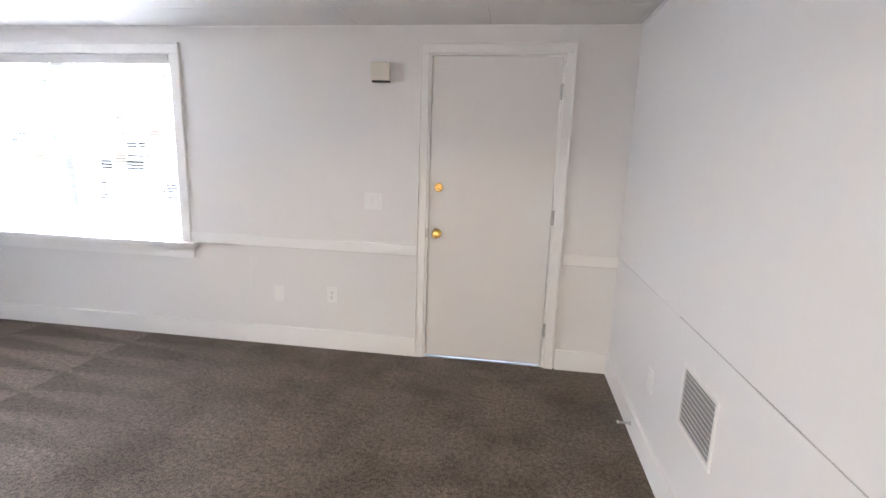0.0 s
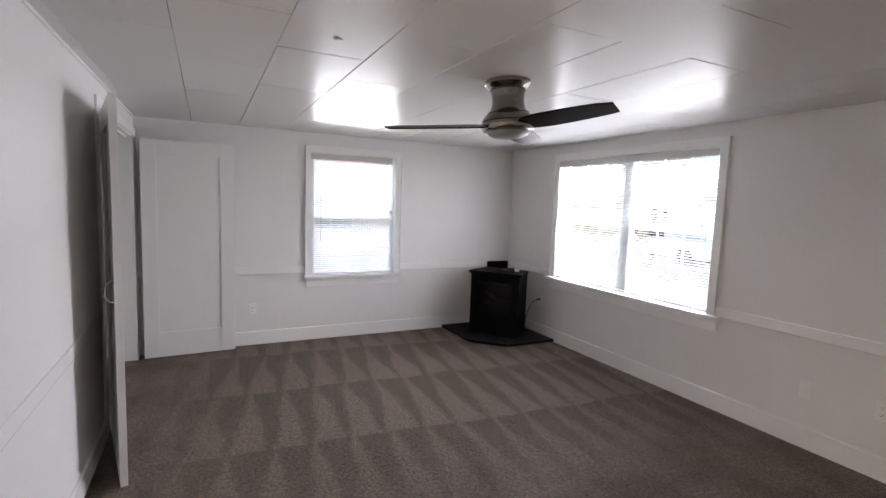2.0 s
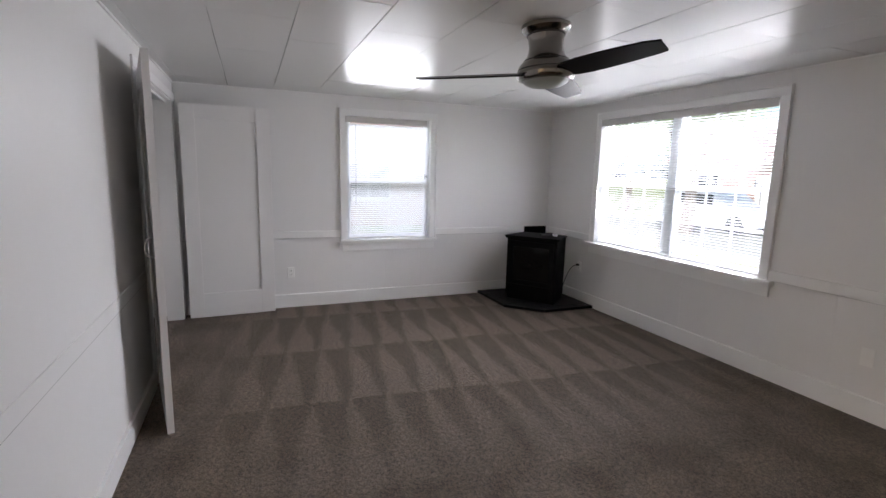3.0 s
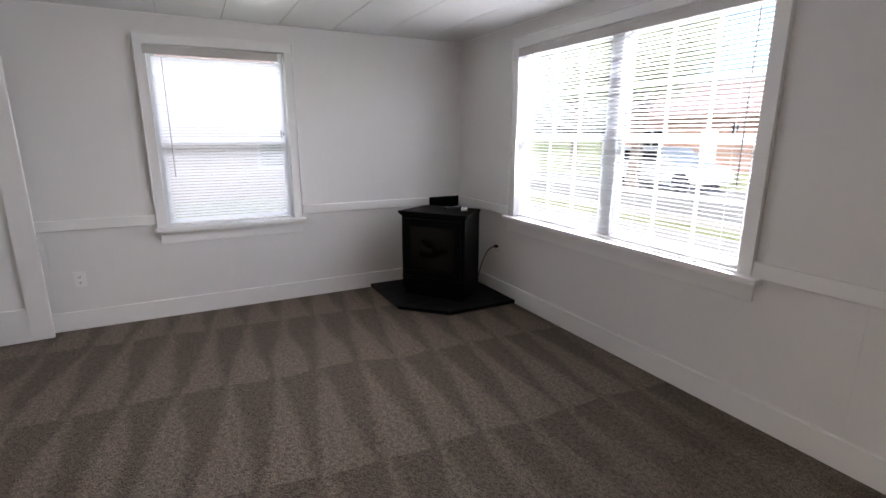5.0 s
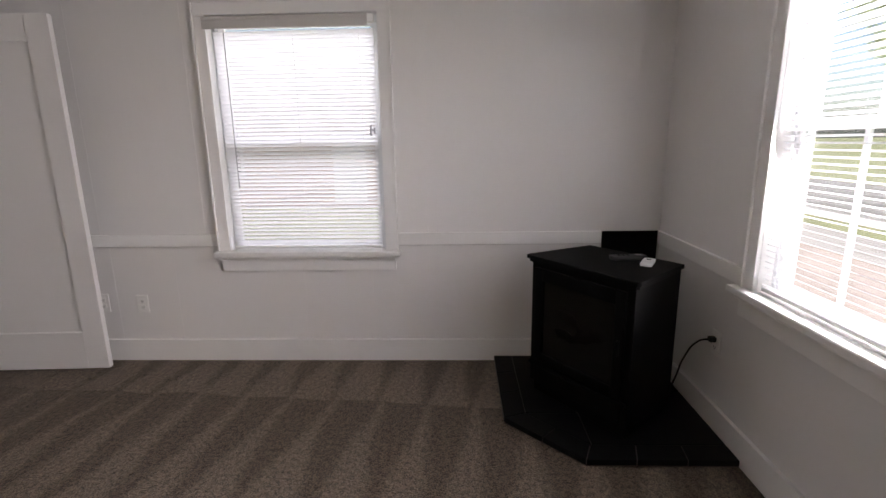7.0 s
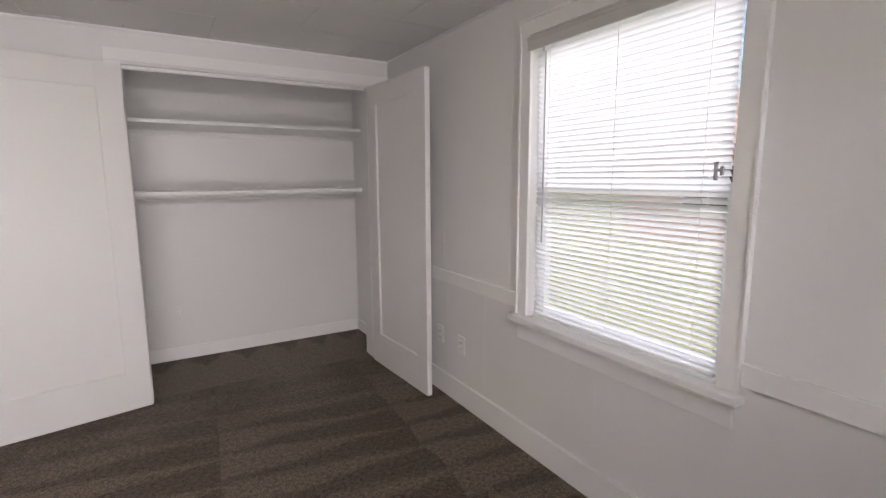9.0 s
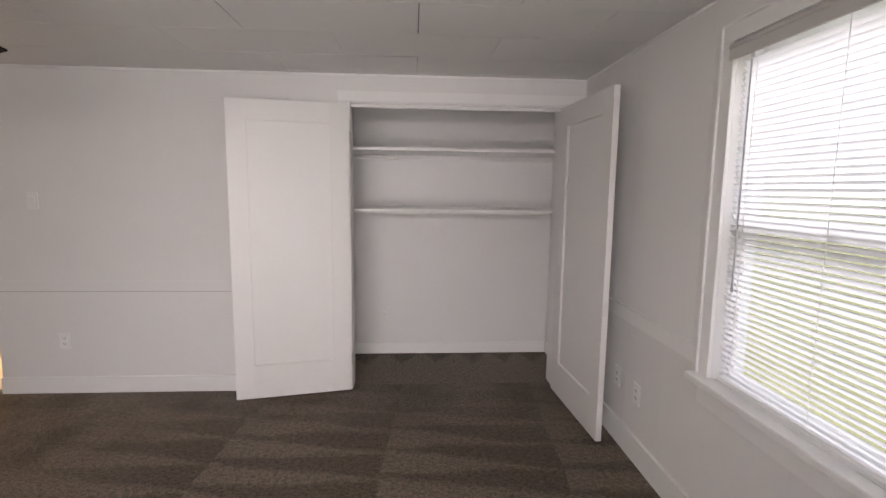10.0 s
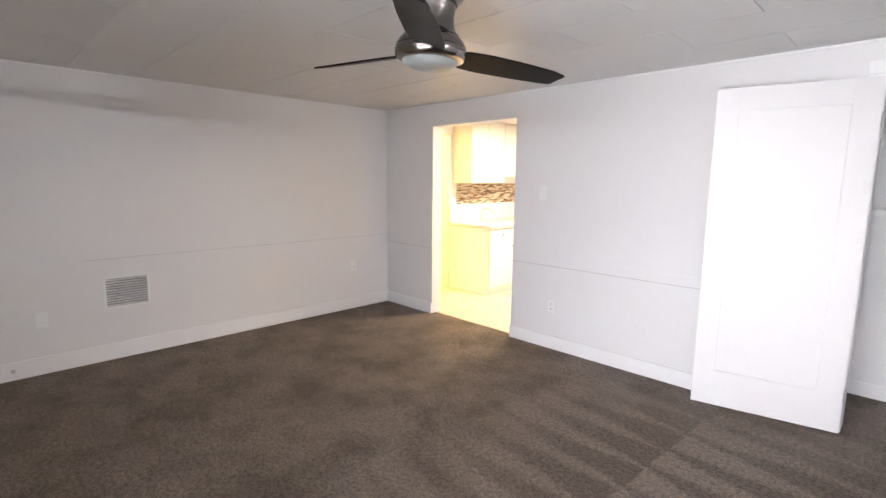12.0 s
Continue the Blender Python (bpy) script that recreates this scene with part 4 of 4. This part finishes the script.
for a in (11.5, 131.3, 251.2):
    part("blade", bl, M_BLADE, fan, "dark espresso fan blade", pose(0, 0, -0.242, 0, 1.2, a) @ pose(0, 0, 0, -15, 0, 0))

# ---- closet wall fixing and ceiling hooks ----
hk = thing("wall_anchor", pose(-3.906, CLOSET_BACK, 0.386), "small pale anchor plate with screw holes", "anchor")
part("plate", box(-0.012, 0.012, 0.0, 0.003, -0.03, 0.03, 0.001), M_PLASTIC, hk)
for z in (-0.02, 0.02):
    part("screw", box(-0.004, 0.004, 0.003, 0.005, z - 0.004, z + 0.004, 0.001), M_STEEL, hk)
for x, y in ((-4.782, -0.339), (-2.20, -0.12)):
    c = thing("ceiling_button", pose(x, y, TOP), "small white painted cap on the ceiling", "cap")
    part("cap", turned([(0.0, -0.008), (0.016, -0.007), (0.020, -0.002), (0.020, 0.0)], 16), M_CEIL, c, smooth=True)

# ---- kitchen seen through the doorway ----
structure("floor_kitchen", box(KITCHEN_WEST, EAST + 1.6, KITCHEN_SOUTH, SOUTH - 0.06, -0.12, -0.006), M_GROUT, "grout bed of the kitchen floor", "floor")
kf = bpy.data.objects["floor_kitchen"]
kt = mesh_of("tile", box(0.002, 0.303, 0.002, 0.303, -0.006, 0.003, 0.0015), M_KTILE)
for i in range(12):
    for j2 in range(10):
        part("tile", kt, M_KTILE, kf, m=pose(-1.52 + i * 0.305, -1.30 - 0.305 * (j2 + 1), 0))
KC0, KC1 = -0.106, EAST
ky = -2.303


def base_cabinet(y1, y0, with_drawer):
    """A base unit against the east wall, its front facing west."""
    ob = thing("base_cabinet", Matrix(), "white painted kitchen base cabinet on a toe kick", "cabinet", "kitchen base cabinets")
    part("body", box(KC0 + 0.02, KC1, y0, y1, 0.09, 0.865, 0.002), M_CAB, ob)
    part("toe_kick", box(KC0 + 0.03, KC1, y0, y1 - 0.001, 0.003, 0.09), M_CAB, ob)
    dz = 0.70
    dw = part("drawer", box(KC0, KC0 + 0.019, y0 + 0.006, y1 - 0.004, dz + 0.004, 0.855, 0.002), M_CAB, ob)
    part("handle", turned([(0.004, 0), (0.004, 0.012), (0.012, 0.018), (0.012, 0.024), (0.0, 0.026)], 16), M_STEEL, dw, "small metal knob", pose(KC0, (y0 + y1) / 2, (dz + 0.855) / 2, 0, -90, 0), True)
    dd = part("door", box(KC0, KC0 + 0.019, y0 + 0.006, y1 - 0.004, 0.10, dz - 0.004, 0.002), M_CAB, ob)
    part("handle", turned([(0.004, 0), (0.004, 0.012), (0.012, 0.018), (0.012, 0.024), (0.0, 0.026)], 16), M_STEEL, dd, "small metal knob", pose(KC0, y0 + 0.06, 0.62, 0, -90, 0), True)
    return ob


base_cabinet(ky, ky - 0.5, True)
base_cabinet(ky - 0.502, ky - 1.10, True)
base_cabinet(ky - 1.102, ky - 1.70, True)
wt = thing("worktop", pose(0, 0, 0), "pale laminate kitchen worktop", "worktop")
part("top", box(KC0 - 0.02, KC1, ky - 1.70, ky + 0.012, 0.865, 0.902, 0.006), M_COUNTER, wt)
part("upstand", box(KC1 - 0.02, KC1, ky - 1.70, ky, 0.902, 1.138, 0.002), M_CAB, wt, "white splash board")
up = thing("wall_cabinet", pose(0, 0, 0), "white painted kitchen wall cabinet", "cabinet")
part("body", box(0.30, KC1, -3.05, -2.36, 1.432, TOP - 0.002, 0.002), M_CAB, up)
part("door", box(0.281, 0.30, -2.70, -2.363, 1.437, TOP - 0.012, 0.003), M_CAB, up)
part("door", box(0.281, 0.30, -3.047, -2.704, 1.437, TOP - 0.012, 0.003), M_CAB, up)
up2 = thing("wall_cabinet", pose(0, 0, 0), "white painted kitchen wall cabinet, shorter", "cabinet")
part("body", box(0.30, KC1, -3.75, -3.055, 1.52, TOP - 0.002, 0.002), M_CAB, up2)
part("door", box(0.281, 0.30, -3.747, -3.058, 1.525, TOP - 0.012, 0.003), M_CAB, up2)
sp = thing("mosaic_backsplash", pose(KC1, 0, 0), "brown and cream mosaic strip tile backsplash", "backsplash")
part("grout_bed", box(-0.006, 0, -3.80, -2.43, 1.14, 1.43), M_MOSAIC_GROUT, sp)
tiles = [mesh_of("tile", box(-0.012, -0.006, -0.04, 0.04, -0.0075, 0.0075, 0.001), mm) for mm in M_MOSAIC]
r2 = random.Random(3)
for i in range(16):
    for j2 in range(15):
        yy = -2.475 - j2 * 0.086 - (0.043 if i % 2 else 0)
        part("tile", tiles[r2.choice((0, 0, 1, 1, 2, 2, 3))], None, sp, m=pose(0, yy, 1.150 + i * 0.0176))
fa = thing("kitchen_faucet", pose(0.40, -2.72, 0.902), "chrome kitchen faucet on the worktop", "faucet")
part("base", turned([(0.03, 0), (0.03, 0.02), (0.018, 0.03), (0.016, 0.06), (0.0, 0.06)], 20), M_CHROME, fa, smooth=True)
tube("spout", [(0, 0, 0.05), (-0.02, 0, 0.16), (-0.10, 0, 0.19), (-0.20, 0, 0.15)], 0.011, M_CHROME, fa)
part("lever", box(-0.01, 0.01, -0.09, 0.0, 0.058, 0.072, 0.004), M_CHROME, fa)

# ---- outside ----
GZ = -0.45
structure("ground", box(-400, 400, -400, 400, GZ - 0.3, GZ), M_GRASS, "green lawn round the house", "ground")
structure("pavement", box(-60, 60, 7.6, 9.0, GZ - 0.05, GZ + 0.03), M_WALK, "pale concrete footpath along the street", "pavement")
structure("driveway", box(-13.5, -4.2, 4.6, 7.6, GZ - 0.05, GZ + 0.02), M_DRIVE, "pale pinkish gravel driveway", "driveway")
structure("road", box(-120, 120, 10.2, 17.0, GZ - 0.05, GZ + 0.012), M_ROAD, "pale worn asphalt street", "road")
structure("kerb", box(-120, 120, 10.0, 10.2, GZ - 0.05, GZ + 0.13, 0.02), M_WALK, "concrete street kerb", "kerb")


def house(m, w, dpt, h, wall_mat, label):
    """Front at y 0 facing -y, width along x, gable roof ridge along x."""
    ob = thing("house", m, label, "house", "houses over the street")
    part("wall", box(0, w, 0, dpt, 0, h), wall_mat, ob)
    rf = bmesh.new()
    e, rh = 0.45, dpt * 0.24
    prof = [(-e, h - 0.1), (dpt / 2, h + rh), (dpt + e, h - 0.1), (dpt + e, h + 0.05), (dpt / 2, h + rh + 0.18), (-e, h + 0.05)]
    a, b = [rf.verts.new((-e, y, z)) for y, z in prof], [rf.verts.new((w + e, y, z)) for y, z in prof]
    for i in range(6):
        rf.faces.new((a[i], a[(i + 1) % 6], b[(i + 1) % 6], b[i]))
    rf.faces.new(a[::-1])
    rf.faces.new(b)
    bmesh.ops.recalc_face_normals(rf, faces=rf.faces)
    part("roof", rf, M_ROOF, ob, "reddish-brown shingle roof")
    gb = bmesh.new()
    for x in (0.0, w - 0.1):
        vs = [gb.verts.new(p) for p in ((x, 0, h), (x, dpt, h), (x, dpt / 2, h + rh - 0.02), (x + 0.1, 0, h), (x + 0.1, dpt, h), (x + 0.1, dpt / 2, h + rh - 0.02))]
        gb.faces.new(vs[:3]), gb.faces.new(vs[3:])
    part("gable", gb, wall_mat, ob)
    for i in range(3):
        x = w * (0.14 + 0.30 * i)
        if i == 1:
            dd = part("door", box(x, x + 0.95, -0.05, 0.02, 0.1, 2.15, 0.01), M_TRIM, ob, "white front door")
            part("handle", box(x + 0.82, x + 0.88, -0.09, -0.05, 1.05, 1.12, 0.01), M_BRASS, dd)
        else:
            wd = part("window", box(x, x + 1.6, -0.06, 0.02, 0.9, 2.2, 0.01), M_TRIM, ob)
            part("pane", box(x + 0.08, x + 0.76, -0.075, -0.06, 0.98, 2.12), M_STOVEGLASS, wd, "dark window pane")
            part("pane", box(x + 0.84, x + 1.52, -0.075, -0.06, 0.98, 2.12), M_STOVEGLASS, wd, "dark window pane")
    return ob


house(pose(-4.0, 23, GZ), 12, 8, 2.9, M_SIDING, "cream sided bungalow with reddish roof across the street")
house(pose(-24.0, 25, GZ), 13, 8, 2.9, M_BRICK, "brick bungalow with reddish roof across the street")
house(pose(14.0, 24, GZ), 12, 8, 2.9, M_SIDING, "cream sided bungalow across the street")
house(pose(-16.5, -8.0, GZ, 0, 0, 90), 14, 8, 2.6, M_BRICK, "neighbouring red brick house beyond the side lawn")


def tree(m, height, spread, seed, label):
    """Tapered trunk, bent limbs and a crown of many small leaf cards in uneven clumps."""
    ob = thing("tree", m, label, "tree", "garden trees")
    r = random.Random(seed)
    bm = bmesh.new()

    def limb(p, q, r0, r1):
        p, q = Vector(p), Vector(q)
        mat3 = (q - p).to_track_quat("Z", "Y").to_matrix()
        rings = []
        for t in (0, 0.5, 1):
            c, rad = p.lerp(q, t), r0 + (r1 - r0) * t
            rings.append([bm.verts.new(c + mat3 @ Vector((rad * math.cos(k * math.pi / 4), rad * math.sin(k * math.pi / 4), 0))) for k in range(8)])
        for a, b in zip(rings, rings[1:]):
            for k in range(8):
                bm.faces.new((a[k], a[(k + 1) % 8], b[(k + 1) % 8], b[k]))
    fork = height * 0.35
    limb((0, 0, 0), (0.1, 0.05, fork), 0.24, 0.16)
    tips = []
    for i in range(9):
        a = i * 0.7 + r.uniform(0, 0.5)
        q = (math.cos(a) * spread * r.uniform(0.3, 0.8), math.sin(a) * spread * r.uniform(0.3, 0.8), height * r.uniform(0.6, 0.95))
        limb((0.1, 0.05, fork - 0.1), q, 0.10, 0.03)
        tips.append(Vector(q))
        tips.append(Vector((0.1, 0.05, fork)).lerp(Vector(q), 0.65))
    part("trunk", bm, M_BARK, ob)
    verts, faces = [], []
    for tip in tips:
        rad = spread * r.uniform(0.25, 0.45)
        for _ in range(420):
            v = Vector((r.gauss(0, 1), r.gauss(0, 1), r.gauss(0, 0.7)))
            c = tip + v.normalized() * rad * r.random() ** 0.5
            n1 = Vector((r.gauss(0, 1), r.gauss(0, 1), r.gauss(0, 1))).normalized()
            n2 = n1.orthogonal().normalized()
            s = r.uniform(0.06, 0.12)
            k = len(verts)
            verts += [c - n1 * s, c + n2 * s * 0.5, c + n1 * s, c - n2 * s * 0.5]
            faces.append((k, k + 1, k + 2, k + 3))
    me = bpy.data.meshes.new("crown")
    me.from_pydata(verts, [], faces)
    me.materials.append(M_LEAF)
    part("crown", me, M_LEAF, ob, "loose crown of green leaves")
    return ob


tree(pose(-12.5, 13.5, GZ), 6.8, 2.8, 4, "leafy green street tree beyond the footpath")
tree(pose(-21.0, 18.6, GZ), 7.5, 3.0, 9, "leafy green tree in front of the brick house")
tree(pose(-30.0, 6.8, GZ), 5.0, 1.9, 15, "small leafy tree on the side lawn")

car = thing("parked_car", pose(-13.0, 15.6, GZ + 0.012, 0, 0, 0), "white hatchback car parked along the street", "car")
prof = [(-2.1, 0.30), (2.1, 0.30), (2.15, 0.60), (1.9, 0.82), (1.0, 0.95), (0.4, 1.42), (-1.2, 1.46), (-1.95, 0.98), (-2.15, 0.80)]
bm = bmesh.new()
a, b = [bm.verts.new((x, -0.85, z)) for x, z in prof], [bm.verts.new((x, 0.85, z)) for x, z in prof]
for i in range(len(prof)):
    bm.faces.new((a[i], a[(i + 1) % len(prof)], b[(i + 1) % len(prof)], b[i]))
bm.faces.new(a[::-1])
bm.faces.new(b)
bmesh.ops.recalc_face_normals(bm, faces=bm.faces)
bmesh.ops.bevel(bm, geom=list(bm.edges), offset=0.06, segments=2, affect="EDGES")
part("body", bm, M_CARPAINT, car, smooth=True)
part("side_window", box(-1.25, 0.45, -0.865, -0.845, 0.98, 1.34, 0.01), M_STOVEGLASS, car, "dark side glass")
tyre = mesh_of("tyre", lathe_on_y([(0.19, 0.0), (0.31, 0.0), (0.33, 0.03), (0.33, 0.17), (0.31, 0.2), (0.19, 0.2)]), M_TYRE, True)
rim = mesh_of("rim", lathe_on_y([(0.19, 0.01), (0.19, 0.19), (0.06, 0.16), (0.0, 0.16)]), M_CHROME, True)
for x in (-1.35, 1.35):
    for y in (-0.68, 0.88):
        w_ = part("wheel", tyre, M_TYRE, car, m=pose(x, y, 0.33))
        part("rim", rim, M_CHROME, w_, "grey alloy rim")
